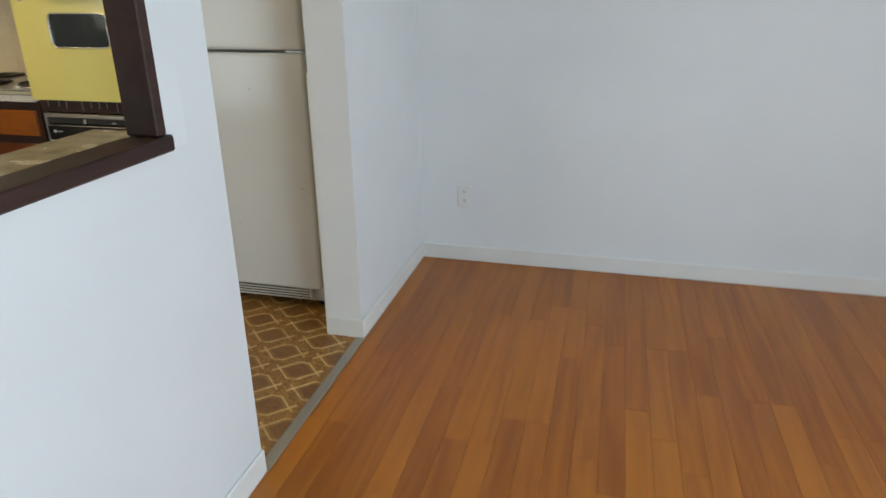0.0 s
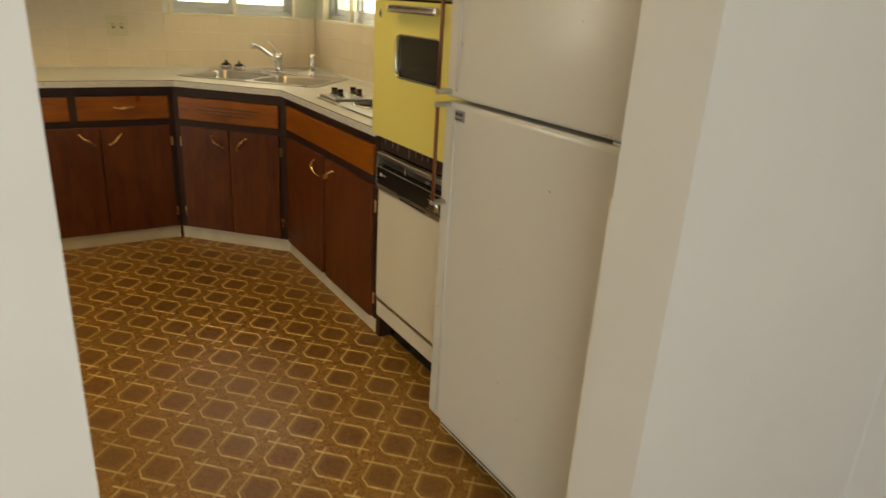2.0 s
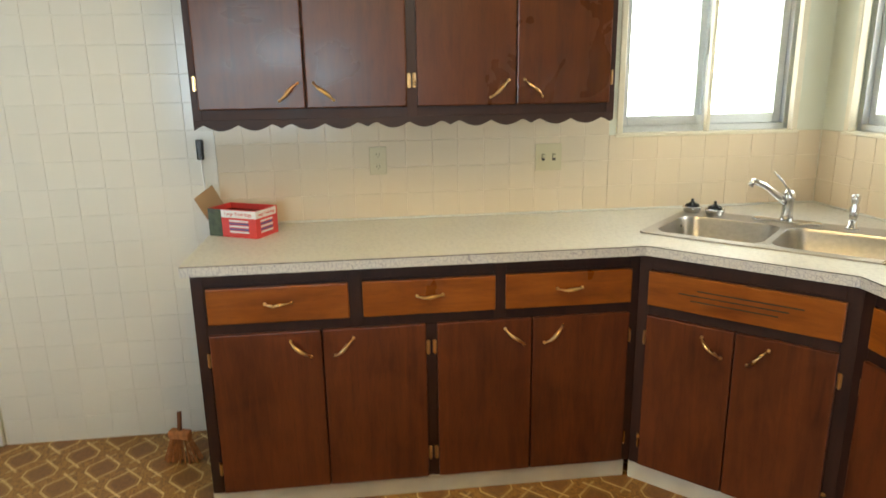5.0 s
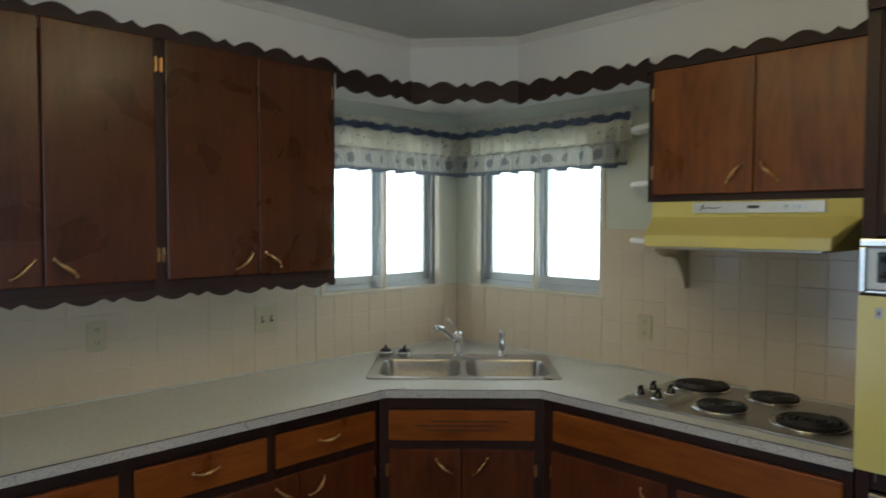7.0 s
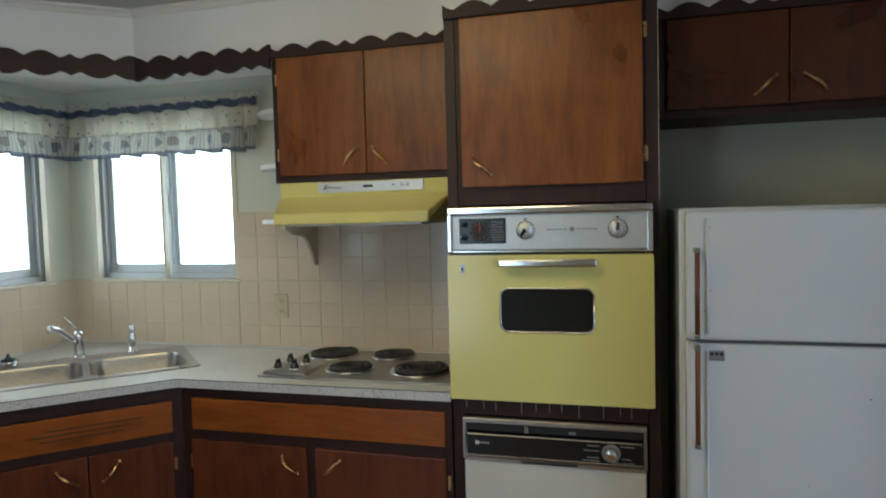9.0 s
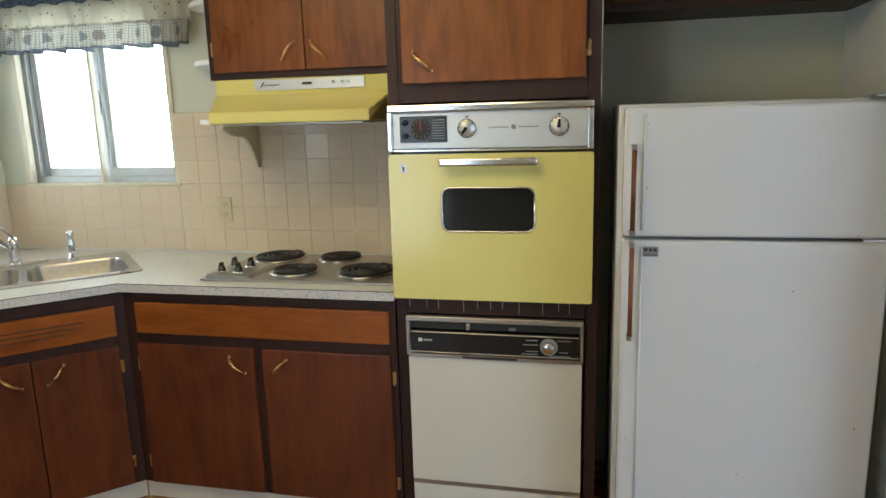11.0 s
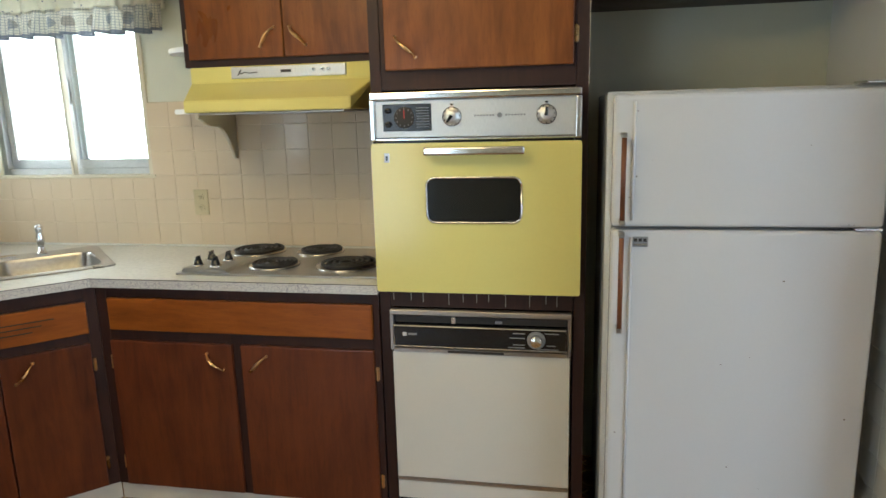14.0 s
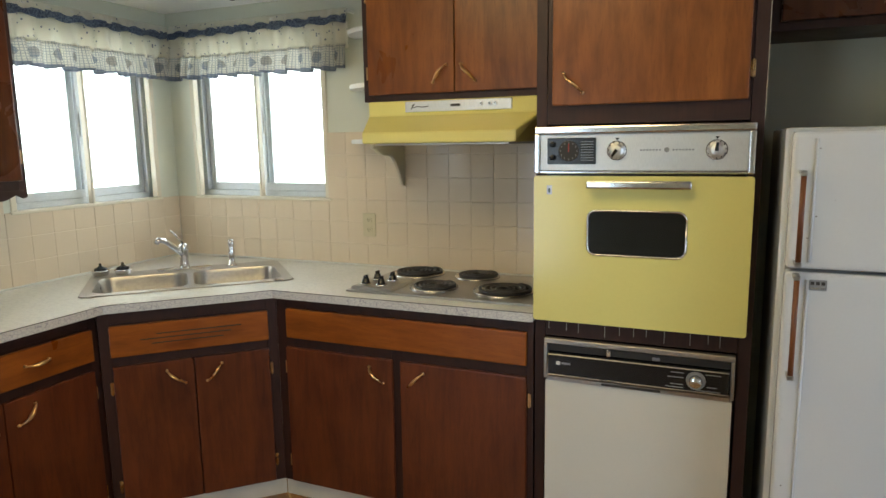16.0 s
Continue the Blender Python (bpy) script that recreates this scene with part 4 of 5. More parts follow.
part("emblem", box(1.785, 1.825, -0.352, -0.350, 1.647, 1.657), M_DARKSLOT, plate)
mark = tube([(1.612, -0.351, 1.640), (1.628, -0.351, 1.662), (1.618, -0.351, 1.656), (1.626, -0.351, 1.646), (1.640, -0.351, 1.652), (1.660, -0.351, 1.648), (1.690, -0.351, 1.651)], 0.0018, 5)
part("script_mark", mark, M_DARKSLOT, plate)
part("filter", box(1.50, 2.06, -0.46, -0.06, 1.498, 1.506, 0.002), M_STEEL, h)

# scrolled bracket and corner shelves
pts = [(0, 1.505), (-0.30, 1.505), (-0.30, 1.485)]
for i in range(13):
    a = i / 12
    pts.append((-0.28 + 0.235 * a, 1.482 - 0.13 * (a ** 2.2) - 0.018 * math.sin(a * math.pi * 2)))
pts += [(-0.03, 1.315), (0, 1.310)]
br = mesh_ob("bracket", upright(pts, -0.008, 0.008, bevel=0.002), M_CREAMTRIM)
br.matrix_world = Matrix.Translation((1.40, -0.004, 0)) @ pose(0, 0, 0, 0, 0, 90)
tagged(br, "cream scroll-cut wooden bracket under the range hood", "bracket")
for z in (1.517, 1.762, 2.002):
    q = [(1.383, -0.002), (1.383, -0.20), (1.355, -0.205)]
    q += [(1.355 - 0.20 * math.sin(radians(a)), -0.005 - 0.20 * math.cos(radians(a))) for a in range(10, 91, 10)] + [(1.155, -0.002)]
    tagged(mesh_ob("corner_shelf", prism(q, z - 0.010, z + 0.010, bevel=0.003), M_WHITETRIM), "small white rounded shelf beside the wall cabinet", "shelf", "corner shelves")

# ---- built-in oven ----


def oven():
    t = thing("wall_oven", "yellow built-in electric wall oven with chrome control panel", "oven")
    part("body", box(2.240, 2.850, -0.598, -0.05, 0.896, 1.552), M_BLACK, t)
    bm = box(2.203, 2.873, -0.640, -0.602, 1.528, 1.552, 0.005, seg=2)
    box(2.203, 2.221, -0.640, -0.602, 1.400, 1.528, 0.004, bm, 2)
    box(2.855, 2.873, -0.640, -0.602, 1.400, 1.528, 0.004, bm, 2)
    box(2.221, 2.855, -0.634, -0.602, 1.400, 1.408, 0.002, bm, 1)
    part("chrome_trim", bm, M_CHROME, t, "bright chrome surround")
    pn = part("control_panel", box(2.221, 2.855, -0.628, -0.602, 1.409, 1.527, 0.002), M_PANEL, t, "silver brushed metal control panel")
    ck = part("timer", box(2.246, 2.405, -0.634, -0.627, 1.430, 1.515, 0.002), M_BLACK, pn, "dark clock timer face")
    dial = lathe([(0.034, 0), (0.033, 0.0025), (0.030, 0.003)], (2.318, -0.634, 1.473), 24, m=FACE)
    part("clock_dial", dial, M_DARKSLOT, ck, "", True)
    for i in range(12):
        a = radians(30 * i)
        part("tick", box(2.318 + 0.027 * math.sin(a) - 0.0012, 2.318 + 0.027 * math.sin(a) + 0.0012, -0.638, -0.637, 1.473 + 0.027 * math.cos(a) - 0.003, 1.473 + 0.027 * math.cos(a) + 0.003), M_GREY, ck)
    part("clock_hand", box(2.3165, 2.3195, -0.640, -0.638, 1.470, 1.497), M_REDINK, ck)
    for z in (1.495, 1.452):
        part("timer_knob", lathe([(0.010, 0), (0.009, 0.012), (0.006, 0.014)], (2.265, -0.634, z), 12, m=FACE), M_BLACK, ck, "", True)
    for i in range(8):
        part("print_bar", box(2.357, 2.398, -0.6348, -0.6338, 1.442 + 0.0085 * i, 1.4438 + 0.0085 * i), M_GREY, ck)
    for x, turn in ((2.471, 215), (2.766, 5)):
        k = part("knob", lathe([(0.030, 0), (0.029, 0.005), (0.024, 0.008), (0.020, 0.008), (0.019, 0.020), (0.016, 0.022)], (x, -0.628, 1.473), 24, m=FACE), M_PANEL, pn, "round silver dial knob", True)
        a = radians(turn)
        part("dial_rim", tube([(x + 0.0295 * math.sin(radians(q)), -0.632, 1.473 + 0.0295 * math.cos(radians(q))) for q in range(0, 361, 15)], 0.0012, 6), M_BLACK, k)
        for q in range(20, 341, 32):
            qx, qz = x + 0.0255 * math.sin(radians(q)), 1.473 + 0.0255 * math.cos(radians(q))
            part("tick", box(qx - 0.0011, qx + 0.0011, -0.6365, -0.6355, qz - 0.0022, qz + 0.0022), M_BLACK, k)
        pt = tube([(x - 0.004 * math.sin(a), -0.653, 1.473 - 0.004 * math.cos(a)), (x + 0.022 * math.sin(a), -0.653, 1.473 + 0.022 * math.cos(a))], [0.006, 0.0035], 8)
        part("pointer", pt, M_BLACK, k)
        part("marker", upright([(x - 0.006, 1.5125), (x + 0.006, 1.5125), (x, 1.506)], -0.6295, -0.6278), M_BLACK, pn)
    part("brand_mark", lathe([(0.008, 0), (0.007, 0.002)], (2.622, -0.628, 1.474), 14, m=FACE), M_GREY, pn)
    for i in range(7):
        for s in (-1, 1):
            x = 2.622 + s * (0.020 + 0.0095 * i)
            part("print_bar", box(x - 0.0028, x + 0.0028, -0.6292, -0.6278, 1.4715, 1.4765), M_GREY, pn)
    w = (2.384, 2.690, 1.135, 1.281)
    bm = bmesh.new()
    outer = rounded(2.203, 2.875, 0.898, 1.392, 0.008, 3)
    inner = rounded(*w, 0.028, 5)
    edges = []
    for lp in (outer, inner):
        vs = [bm.verts.new((x, -0.606, z)) for x, z in lp]
        edges += [bm.edges.new((a, b)) for a, b in zip(vs, vs[1:] + vs[:1])]
    bmesh.ops.triangle_fill(bm, edges=edges, use_beauty=True)
    bad = [f for f in bm.faces if w[0] + 0.004 < f.calc_center_median().x < w[1] - 0.004 and w[2] + 0.004 < f.calc_center_median().z < w[3] - 0.004]
    bmesh.ops.delete(bm, geom=bad, context="FACES")
    r = bmesh.ops.extrude_face_region(bm, geom=bm.faces[:])
    bmesh.ops.translate(bm, vec=(0, -0.032, 0), verts=[v for v in r["geom"] if isinstance(v, bmesh.types.BMVert)])
    dr = part("door", bm, M_YELLOW, t, "smooth yellow enamel door")
    part("window_glass", upright(rounded(w[0] + 0.001, w[1] - 0.001, w[2] + 0.001, w[3] - 0.001, 0.027), -0.632, -0.608), M_BLACKGLASS, dr, "dark tinted oven window")
    rg = rounded(w[0], w[1], w[2], w[3], 0.028, 6)
    part("window_trim", tube([(x, -0.639, z) for x, z in rg + rg[:1]], 0.004, 6), M_CHROME, dr, "", True)
    hb = box(2.384, 2.702, -0.680, -0.660, 1.3535, 1.3795, 0.007, seg=3)
    for x in (2.40, 2.685):
        box(x - 0.010, x + 0.010, -0.666, -0.637, 1.358, 1.374, 0.002, hb)
    part("handle", hb, M_CHROME, dr, "chrome bar handle", True)
    bd = part("badge", box(2.247, 2.264, -0.6405, -0.637, 1.331, 1.361, 0.001), M_STEEL, dr)
    part("badge_mark", box(2.252, 2.259, -0.6415, -0.640, 1.337, 1.352), M_BLACK, bd)


oven()

# ---- dishwasher ----
t = thing("dishwasher", "cream-front built-in dishwasher with black control panel", "dishwasher")
part("tub", box(2.245, 2.848, -0.605, -0.05, 0.10, 0.832), M_BLACK, t)
bm = box(2.240, 2.850, -0.634, -0.606, 0.815, 0.834, 0.003)
box(2.240, 2.252, -0.634, -0.606, 0.690, 0.815, 0.002, bm)
box(2.838, 2.850, -0.634, -0.606, 0.690, 0.815, 0.002, bm)
box(2.252, 2.838, -0.634, -0.606, 0.684, 0.700, 0.002, bm)
part("panel_frame", bm, M_STEEL, t, "steel control panel surround")
cp = part("control_panel", box(2.254, 2.836, -0.640, -0.606, 0.706, 0.782, 0.003), M_BLACK, t, "glossy black control panel")
part("panel_trim", tube([(x, -0.640, z) for x, z in ((2.256, 0.708), (2.834, 0.708), (2.834, 0.780), (2.256, 0.780), (2.256, 0.708))], 0.0022, 6), M_STEEL, cp, "thin steel outline")
part("latch_recess", box(2.254, 2.836, -0.616, -0.606, 0.786, 0.813), M_DARKSLOT, t)
part("latch", box(2.452, 2.468, -0.632, -0.616, 0.788, 0.812, 0.002), M_CHROME, t)
part("latch", box(2.60, 2.624, -0.622, -0.616, 0.790, 0.800, 0.002), M_GREY, t)
bm = lathe([(0.030, 0), (0.029, 0.006), (0.022, 0.008)], (2.737, -0.640, 0.745), 24, m=FACE)
k = part("dial_ring", bm, M_GREY, cp, "", True)
part("dial", lathe([(0.021, 0.008), (0.019, 0.022), (0.017, 0.024)], (2.737, -0.640, 0.745), 20, m=FACE), M_CHROME, k, "silver program dial", True)
part("emblem", box(2.286, 2.300, -0.6412, -0.6395, 0.745, 0.758, 0.002), M_PAPER, cp)
part("print_bar", box(2.304, 2.335, -0.6408, -0.6395, 0.748, 0.755), M_GREY, cp)
for x0, x1, z in ((2.66, 2.70, 0.766), (2.65, 2.70, 0.750), (2.66, 2.70, 0.727), (2.645, 2.70, 0.717), (2.765, 2.81, 0.768), (2.77, 2.80, 0.727), (2.74, 2.81, 0.714)):
    part("print_bar", box(x0, x1, -0.6408, -0.6395, z - 0.0015, z + 0.0015), M_GREY, cp)
part("grip_slot", box(2.44, 2.63, -0.6355, -0.633, 0.688, 0.695), M_DARKSLOT, t)
part("door", box(2.244, 2.846, -0.626, -0.606, 0.208, 0.682, 0.003, seg=2), M_DISHW, t, "cream enamel door panel")
part("seam_strip", box(2.244, 2.846, -0.624, -0.606, 0.193, 0.206), M_STEEL, t)
part("access_panel", box(2.244, 2.846, -0.622, -0.606, 0.122, 0.191, 0.003, seg=2), M_DISHW, t, "cream lower access panel")
part("kick_plate", box(2.244, 2.846, -0.545, -0.50, 0.0, 0.10), M_BLACK, t)

# ---- refrigerator ----


def fridge():
    t = thing("refrigerator", "chipped white two-door refrigerator with wood-trimmed handles", "refrigerator")
    part("cabinet_body", box(2.944, 3.684, -0.705, -0.06, 0.03, 1.532, 0.008, seg=2), M_FRIDGE, t)
    part("gasket", box(2.962, 3.666, -0.722, -0.704, 0.13, 1.520), M_RUBBER, t)
    for nm, z0, z1, lab in (("freezer_door", 1.150, 1.522, "white enamel freezer door with small chips"), ("door", 0.122, 1.140, "white enamel main door with chips and scratches")):
        bm = box(2.958, 3.672, -0.785, -0.722, z0, z1, 0.014, seg=3)
        dr = part(nm, bm, M_FRIDGE, t, lab, False)
        part("edge_bead", tube([(3.015, -0.786, z0 + 0.02), (3.015, -0.786, z1 - 0.02)], 0.004, 8), M_FRIDGE, dr, "", True)
        ha, hb = (1.168, 1.412) if z0 > 1 else (0.850, 1.132)
        g = part("handle", tube([(2.985, -0.826, ha), (2.985, -0.826, hb)], 0.0072, 10, flat=0.7), M_HANDLEWOOD, dr, "wood-grain handle bar", True)
        for z in (ha, hb):
            bm = box(2.976, 2.994, -0.834, -0.784, z - 0.007, z + 0.007, 0.003)
            part("handle_mount", bm, M_STEEL, g, "steel handle mount")
    bd = part("badge", box(3.018, 3.062, -0.7895, -0.784, 1.092, 1.122, 0.002), M_GREY, t, "small dark maker badge")
    for i in range(3):
        part("badge_mark", box(3.022 + 0.013 * i, 3.031 + 0.013 * i, -0.7905, -0.789, 1.108, 1.117), M_DARKSLOT, bd)
    part("badge_mark", box(3.022, 3.058, -0.7905, -0.789, 1.097, 1.101), M_CHROME, bd)
    part("hinge", box(3.60, 3.68, -0.77, -0.68, 1.532, 1.540, 0.003), M_CHROME, t)
    part("hinge", box(3.60, 3.672, -0.782, -0.73, 1.1405, 1.1495, 0.002), M_CHROME, t)
    part("base_grille", box(2.962, 3.60, -0.735, -0.705, 0.045, 0.112, 0.004), M_DISHW, t)
    for i in range(4):
        part("grille_slot", box(2.97, 3.59, -0.7362, -0.7345, 0.056 + 0.013 * i, 0.061 + 0.013 * i), M_DARKSLOT, t)
    for x in (2.99, 3.62):
        for y in (-0.66, -0.12):
            part("roller", lathe([(0.018, 0), (0.018, 0.02)], (x, y, 0.018), 10, m=FACE), M_BLACK, t)


fridge()

# ---- outlets and switches ----


def outlet(m, label, material=M_IVORY, switch=False):
    t = thing("light_switch" if switch else "wall_outlet", label, "switch" if switch else "outlet", m)
    w = 0.057 if switch else 0.035
    part("cover_plate", box(-w, w, -0.006, -0.0005, -0.057, 0.057, 0.003, seg=2), material, t)
    for x in ((-0.023, 0.023) if switch else (0,)):
        if switch:
            part("toggle", box(x - 0.005, x + 0.005, -0.015, -0.006, -0.004, 0.012, 0.002), material, t)
            part("toggle_slot", box(x - 0.007, x + 0.007, -0.0068, -0.0058, -0.014, 0.014), M_DARKSLOT, t)
        else:
            for z in (-0.024, 0.024):
                r = part("receptacle", upright(rounded(-0.016, 0.016, z - 0.014, z + 0.014, 0.010, 4), -0.0085, -0.006), material, t)
                for s in (-0.006, 0.006):
                    part("slot", box(s - 0.0012, s + 0.0012, -0.0092, -0.0083, z - 0.002, z + 0.008), M_DARKSLOT, r)
                part("slot", box(-0.002, 0.002, -0.0092, -0.0083, z - 0.010, z - 0.006), M_DARKSLOT, r)
    return t


TP = 0.0075  # tile face before the wall
outlet(pose(1.209, -TP, 1.118), "ivory duplex outlet on the tiled backsplash")
outlet(TURN_A @ pose(-1.962, -TP, 1.16), "ivory duplex outlet on the tiled backsplash")
outlet(TURN_A @ pose(-1.245, -TP, 1.155), "ivory double light switch on the tiled backsplash", M_IVORY, True)
outlet(pose(4.15, 0, 0.36), "white duplex outlet low on the dining wall", M_PLATE)

# ---- curtains ----


def curtain(name, m, w, seed):
    t = thing(name, "gathered cafe valance curtain, blue band and checked ruffle", "curtain", m, "window valances")
    rnd = random.Random(seed)
    ph = [rnd.uniform(0, 6.28) for _ in range(4)]

    def sheet(z0, z1, amp0, amp1, freq, off):
        bm = bmesh.new()
        uv = bm.loops.layers.uv.new("UVMap")
        nx, nz = int(w / 0.006), 7
        rows = []
        for k in range(nz + 1):
            f = k / nz
            row = []
            for i in range(nx + 1):
                x = w * i / nx
                amp = amp0 + (amp1 - amp0) * f
                y = math.sin(x * freq + ph[0] + 1.6 * math.sin(x * 9 + ph[1])) + 0.6 * math.sin(x * freq * 0.43 + ph[2])
                z = z1 + (z0 - z1) * f + (0.006 * math.sin(x * freq * 0.5 + ph[3]) * f)
                row.append(bm.verts.new((x, off - amp * y - 0.012 * f * (freq > 90), z)))
            rows.append(row)
        for a, b in zip(rows, rows[1:]):
            for i in range(nx):
                fc = bm.faces.new((a[i], a[i + 1], b[i + 1], b[i]))
                for lp in fc.loops:
                    lp[uv].uv = (lp.vert.co.x * 1.25, lp.vert.co.z - z0)
        bmesh.ops.solidify(bm, geom=bm.faces[:], thickness=0.0015)
        return bm
    part("heading", sheet(2.095, 2.128, 0.003, 0.004, 120, -0.050), M_FLORAL, t, "", True)
    part("blue_band", sheet(2.062, 2.100, 0.004, 0.005, 95, -0.056), M_BAND, t, "blue patterned band", True)
    part("main_cloth", sheet(1.955, 2.066, 0.006, 0.016, 74, -0.052), M_FLORAL, t, "white cloth with tiny flowers", True)
    part("ruffle", sheet(1.852, 1.968, 0.009, 0.026, 92, -0.062), M_RUFFLE, t, "blue checked ruffle", True)
    rod = part("rod", tube([(-0.01, -0.047, 2.112), (w + 0.012, -0.047, 2.112)], 0.006, 8), M_PLATE, t)
    for x in (-0.004, w + 0.006):
        part("rod_bracket", box(x - 0.005, x + 0.005, -0.05, -0.001, 2.105, 2.119, 0.002), M_PLATE, rod)


curtain("curtain_valance", pose(0.075, 0, 0), 1.075, 3)
curtain("curtain_valance", TURN_A @ pose(-1.05, 0, 0), 1.0, 8)

# ---- lights ----
lm = thing("ceiling_light", "long white frosted ceiling light, switched on", "ceiling light", Matrix.Translation((1.83, -1.80, CEIL)))
part("base_pan", box(-0.50, 0.50, -0.20, 0.20, -0.02, 0, 0.003), M_WHITETRIM, lm)
bm = bmesh.new()
rings = []
for s, z in ((0.24, -0.02), (0.285, -0.045), (0.30, -0.04)):
    rings.append([bm.verts.new((x, y, z)) for x, y in rounded(-s - 0.3, s + 0.3, -s, s, 0.02, 3)])
rings[0], rings[2] = rings[2], rings[0]
lowest = [bm.verts.new((x, y, -0.115)) for x, y in rounded(-0.55, 0.55, -0.25, 0.25, 0.04, 3)]
top = rings[0]
for i in range(len(top)):
    j = (i + 1) % len(top)
    bm.faces.new((top[i], top[j], lowest[j], lowest[i]))
bm.faces.new(lowest)
bmesh.ops.delete(bm, geom=[v for v in bm.verts if not v.link_faces], context="VERTS")
bmesh.ops.solidify(bm, geom=bm.faces[:], thickness=0.004)
part("diffuser", bm, M_LAMP, lm, "glowing frosted glass shade")
rl = thing("recessed_light", "small round white recessed light over the sink, unlit", "ceiling light", Matrix.Translation((0.42, -0.39, 2.205)))
part("trim_ring", lathe([(0.088, 0), (0.090, -0.008), (0.080, -0.020), (0.062, -0.020), (0.055, -0.008)], n=28), M_WHITETRIM, rl, "", True)
part("lens", lathe([(0.054, -0.009), (0.030, -0.016), (0.01, -0.018)], n=20), M_PLATE, rl, "", True)

# ---- loose things ----
b = thing("trash_bag_box", "opened red and white cardboard trash bag box on the counter", "box", Matrix.Translation((0.290, -2.425, 0.916)) @ pose(0, 0, 0, 0, 0, 62))
L, D2, H = 0.215, 0.135, 0.105
for nm, q, mt in (("front_panel", (-L, 0, 0, 0.003, 0, H), M_RED), ("back_panel", (-L, 0, D2 - 0.003, D2, 0, H), M_RED),
                  ("end_panel", (-0.003, 0, 0.003, D2 - 0.003, 0, H), M_RED), ("end_panel", (-L, -L + 0.003, 0.003, D2 - 0.003, 0, H), M_RED),
                  ("bottom_panel", (-L + 0.003, -0.003, 0.003, D2 - 0.003, 0, 0.003), M_CARD), ("bags", (-L + 0.01, -0.01, 0.01, D2 - 0.01, 0.003, H - 0.02), M_BLACK)):
    part(nm, box(*q), mt, b)
part("white_stripe", box(-L * 0.72, 0.0012, -0.0012, 0.0, H - 0.030, H - 0.002), M_PAPER, b)
part("white_stripe", box(0.0, 0.0012, 0.0, D2 - 0.01, H - 0.030, H - 0.002), M_PAPER, b)
part("green_print", box(-L, -L * 0.72, -0.0012, 0.0, 0.0, H), M_GREENP, b)
fl = part("flap", box(-0.045, 0.045, -0.0015, 0.0015, 0, 0.10), M_CARD, b, "raised brown cardboard flap")
fl.matrix_basis = Matrix.Translation((-L - 0.012, D2 * 0.45, H - 0.03)) @ pose(0, 0, 0, 0, -28, 70)
letters("lettering", "Large Trash Bags", 0.0175, Matrix.Translation((-L * 0.36, -0.0015, H - 0.016)) @ pose(0, 0, 0, 90), M_RED, b)
letters("lettering", "Large Trash Bags", 0.0150, Matrix.Translation((0.0015, D2 * 0.48, H - 0.016)) @ pose(0, 0, 0, 90, 0, 90), M_RED, b)
for i in range(5):
    part("print_bar", box(-L * 0.56, -L * 0.16, -0.0011, 0, 0.018 + 0.0105 * i, 0.0245 + 0.0105 * i), M_INK if i % 2 else M_PAPER, b)
    part("print_bar", box(0, 0.0011, D2 * 0.2, D2 * 0.75, 0.018 + 0.0105 * i, 0.0245 + 0.0105 * i), M_INK if i % 2 else M_PAPER, b)

hk = thing("hanging_brush", "black-handled white brush hanging on the tiled wall", "brush", TURN_A @ pose(-2.66, -0.012, 1.22))
part("grip", box(-0.013, 0.013, -0.016, 0.004, -0.035, 0.045, 0.005, seg=2), M_BLACK, hk, "black plastic grip")
part("shaft", tube([(0, -0.006, -0.035), (0.004, -0.006, -0.14), (0.0, -0.008, -0.30)], 0.004, 8), M_PLATE, hk)

br = thing("hand_broom", "small orange-bristled broom beside the base cabinet", "broom", pose(0.24, -2.80, 0, 0, 0, 70))
bm = bmesh.new()
random.seed(11)
for i in range(60):
    x, y = random.uniform(-0.06, 0.06), random.uniform(-0.02, 0.02)
    tube([(x * 0.6, y * 0.6, 0.11), (x * 1.2, y * 1.5, 0.001)], [0.002, 0.0035], 4, bm)
part("bristles", bm, M_BRISTLE, br, "worn orange bristles")
part("cap", box(-0.045, 0.045, -0.018, 0.018, 0.10, 0.135, 0.008, seg=2), M_BRISTLE, br)
part("stick", tube([(0, 0, 0.135), (0.0, 0.01, 0.21)], 0.009, 8), M_HANDLEWOOD, br)

# ---- tiles ----
TS, PITCH = 0.1064, 0.108


def tile_mesh(name, w, h, material):
    bm = box(-w / 2, w / 2, -TP, 0.0, -h / 2, h / 2)
    front = [e for e in bm.edges if all(v.co.y < -TP / 2 for v in e.verts)]
    bmesh.ops.bevel(bm, geom=front, offset=0.0014, segments=1, affect="EDGES")
    me = bpy.data.meshes.new(name)
    bmesh.ops.recalc_face_normals(bm, faces=bm.faces)
    bm.to_mesh(me)
    bm.free()
    me.materials.append(material)
    return me


CREAM, WHITE = tile_mesh("tile", TS, TS, M_TILE), tile_mesh("tile", TS, TS, M_TILEW)


def tiles(m, x_from, step, cols, z_from, rows, me, parent, seed):
    rnd = random.Random(seed)
    for r in range(rows):
        for c in range(cols):
            o = new("tile", me)
            o.parent = parent
            x, z = x_from + step * (c + 0.5) * PITCH, z_from + (r + 0.5) * PITCH
            o.matrix_world = m @ pose(x, rnd.uniform(-0.0002, 0.0002) - 0.001, z, rnd.gauss(0, 0.05), 0, rnd.gauss(0, 0.05))


def grout(m, x0, x1, z0, z1, material, parent):
    g = part("grout", box(x0, x1, -0.0065, -0.0005, z0, z1), material, parent)
    g.matrix_world = m


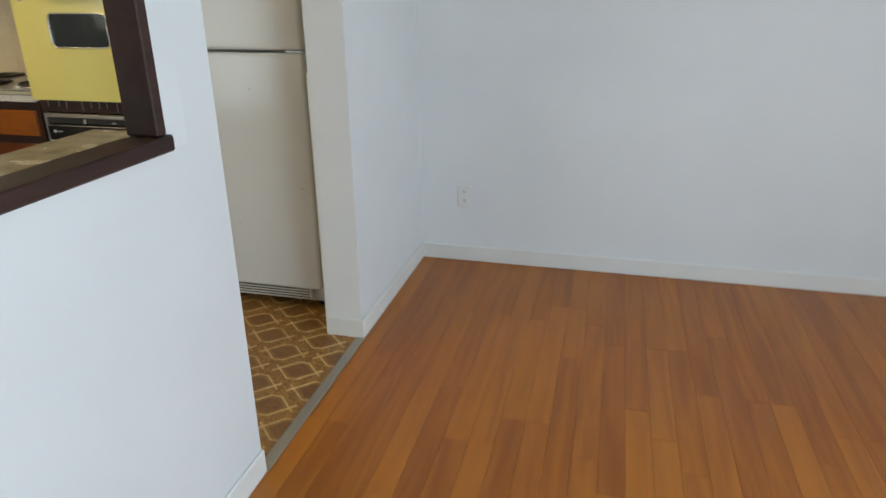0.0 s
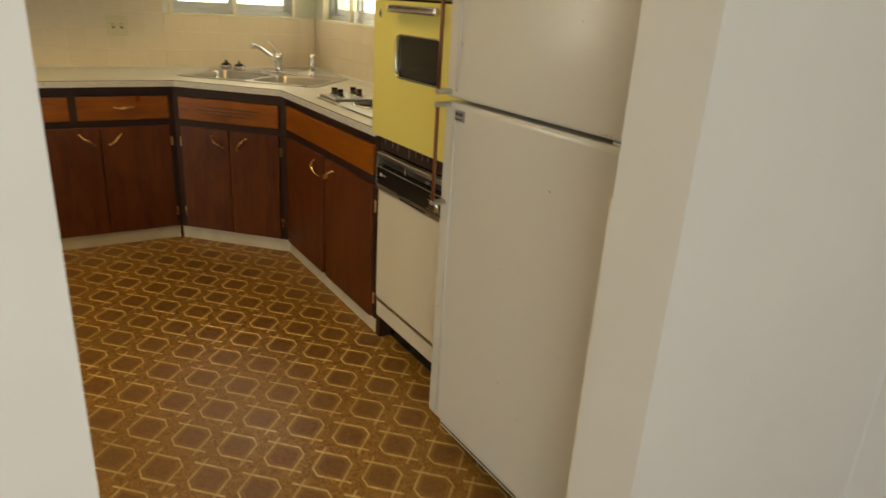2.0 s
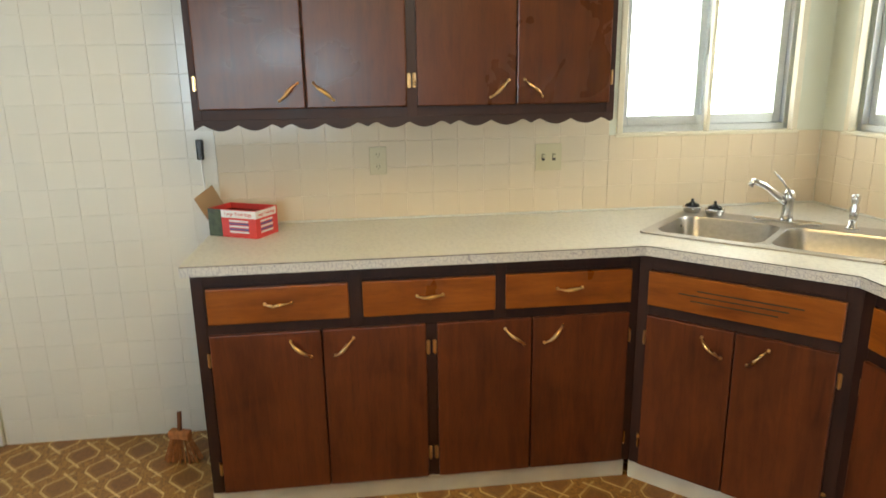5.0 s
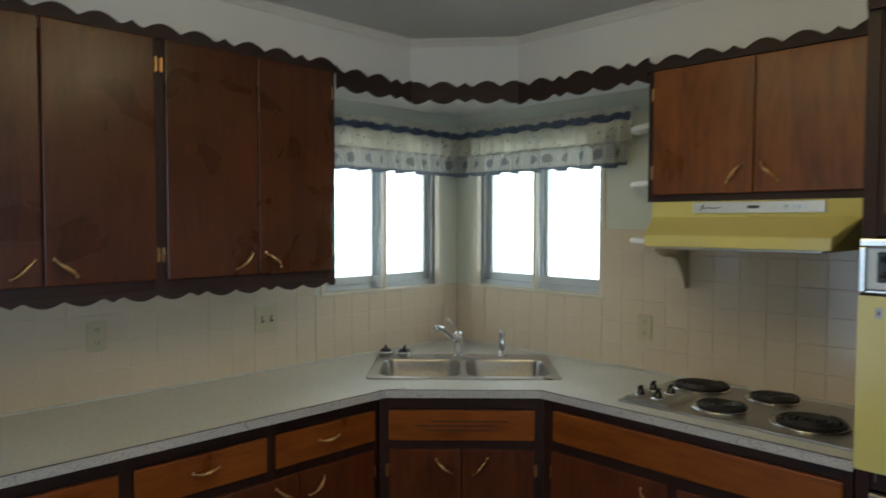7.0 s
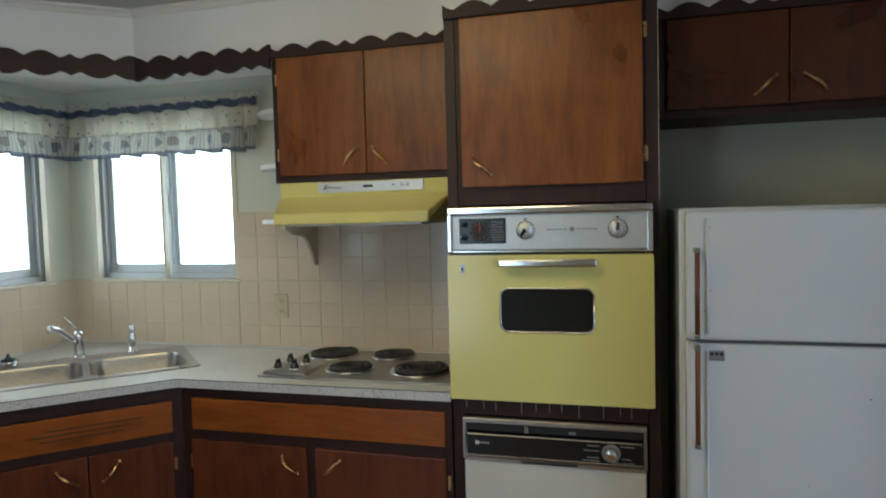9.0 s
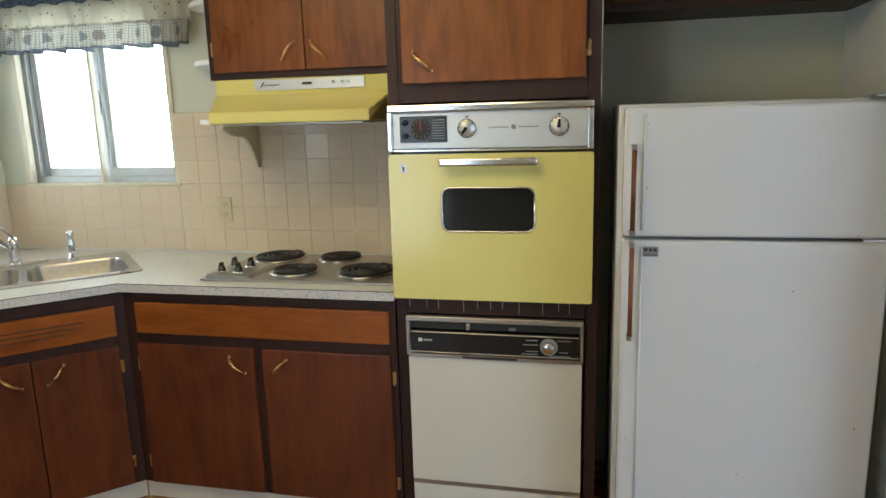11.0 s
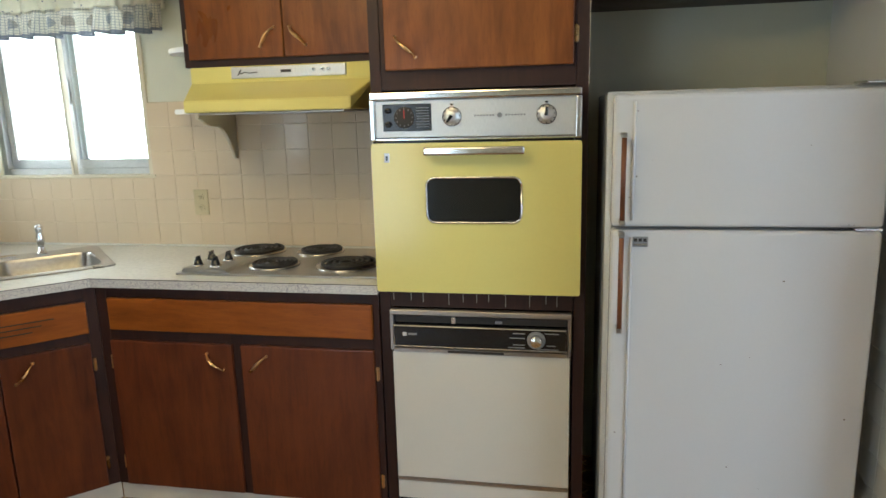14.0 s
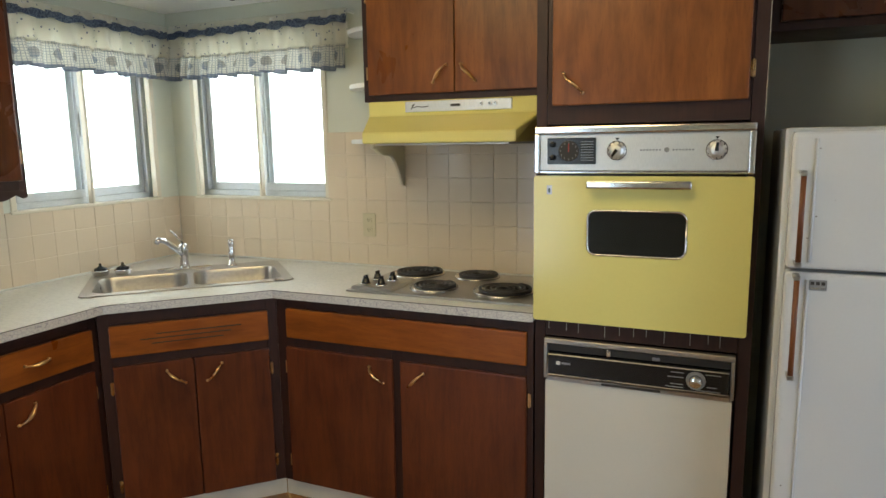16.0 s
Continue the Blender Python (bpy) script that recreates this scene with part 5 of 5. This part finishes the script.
Z0 = 0.9165
ID = Matrix.Identity(4)
tiles(ID, 0.010, 1, 9, Z0, 3, CREAM, wall_north, 1)
tiles(ID, 0.010 + 9 * PITCH, 1, 11, Z0, 6, CREAM, wall_north, 2)
tiles(ID, 0.010 + 12 * PITCH, 1, 8, Z0 + 6 * PITCH, 1, CREAM, wall_north, 3)
grout(ID, 0.008, 0.980, Z0, Z0 + 3 * PITCH - 0.003, M_GROUT, wall_north)
grout(ID, 0.982, 2.195, Z0, Z0 + 6 * PITCH - 0.002, M_GROUT, wall_north)
tiles(TURN_A, -0.010, -1, 9, Z0, 3, CREAM, wall_west, 4)
tiles(TURN_A, -0.010 - 9 * PITCH, -1, 15, Z0, 4, CREAM, wall_west, 5)
grout(TURN_A, -0.980, -0.008, Z0, Z0 + 3 * PITCH - 0.003, M_GROUT, wall_west)
grout(TURN_A, -2.600, -0.982, Z0, Z0 + 4 * PITCH - 0.001, M_GROUT, wall_west)
tiles(TURN_A, -2.602, -1, 9, 0.004, 20, WHITE, wall_west, 6)
grout(TURN_A, -3.580, -2.602, 0.0, 0.004 + 20 * PITCH, M_GROUTW, wall_west)
STUB = Matrix.Translation((KX, 0, 0)) @ pose(0, 0, 0, 0, 0, -90)
tiles(STUB, 0.928, -1, 5, 0.004, 10, WHITE, wall_divider, 7)
grout(STUB, 0.39, 0.928, 0.0, 0.004 + 10 * PITCH, M_GROUTW, wall_divider)

# ---- oak strips ----
PW = 0.0825


def plank_mesh(length):
    bm = box(-PW / 2 + 0.0003, PW / 2 - 0.0003, -length / 2 + 0.0003, length / 2 - 0.0003, -0.014, 0.0)
    up = [e for e in bm.edges if all(v.co.z > -0.001 for v in e.verts)]
    bmesh.ops.bevel(bm, geom=up, offset=0.0003, segments=1, affect="EDGES")
    me = bpy.data.meshes.new("plank")
    bm.to_mesh(me)
    bm.free()
    me.materials.append(M_PLANK)
    return me


LENGTHS = [0.45, 0.6, 0.75, 0.9, 1.05, 1.2]
PL = [plank_mesh(q) for q in LENGTHS]
rnd = random.Random(21)
rest = bmesh.new()
count = 0
x = DX + PW / 2 + 0.001
while x < 7.5:
    y = -0.002
    while y > -6.0:
        k = rnd.randrange(len(LENGTHS))
        q = LENGTHS[k]
        if y - q > -4.2 and x < 6.9 and count < 300:
            o = new("plank", PL[k])
            o.parent = dining_floor
            o.location = (x, y - q / 2, rnd.uniform(-0.0004, 0.0))
            count += 1
        else:
            lo = max(y - q, -6.0)
            vs = [rest.verts.new(v) for v in ((x - PW / 2 + 0.0006, lo, -0.0006), (x + PW / 2 - 0.0006, lo, -0.0006), (x + PW / 2 - 0.0006, y - 0.001, -0.0006), (x - PW / 2 + 0.0006, y - 0.001, -0.0006))]
            rest.faces.new(vs)
        y -= q
    x += PW
far_planks = part("plank_field", rest, M_PLANK, dining_floor)
far_planks["kind"] = "stuff"
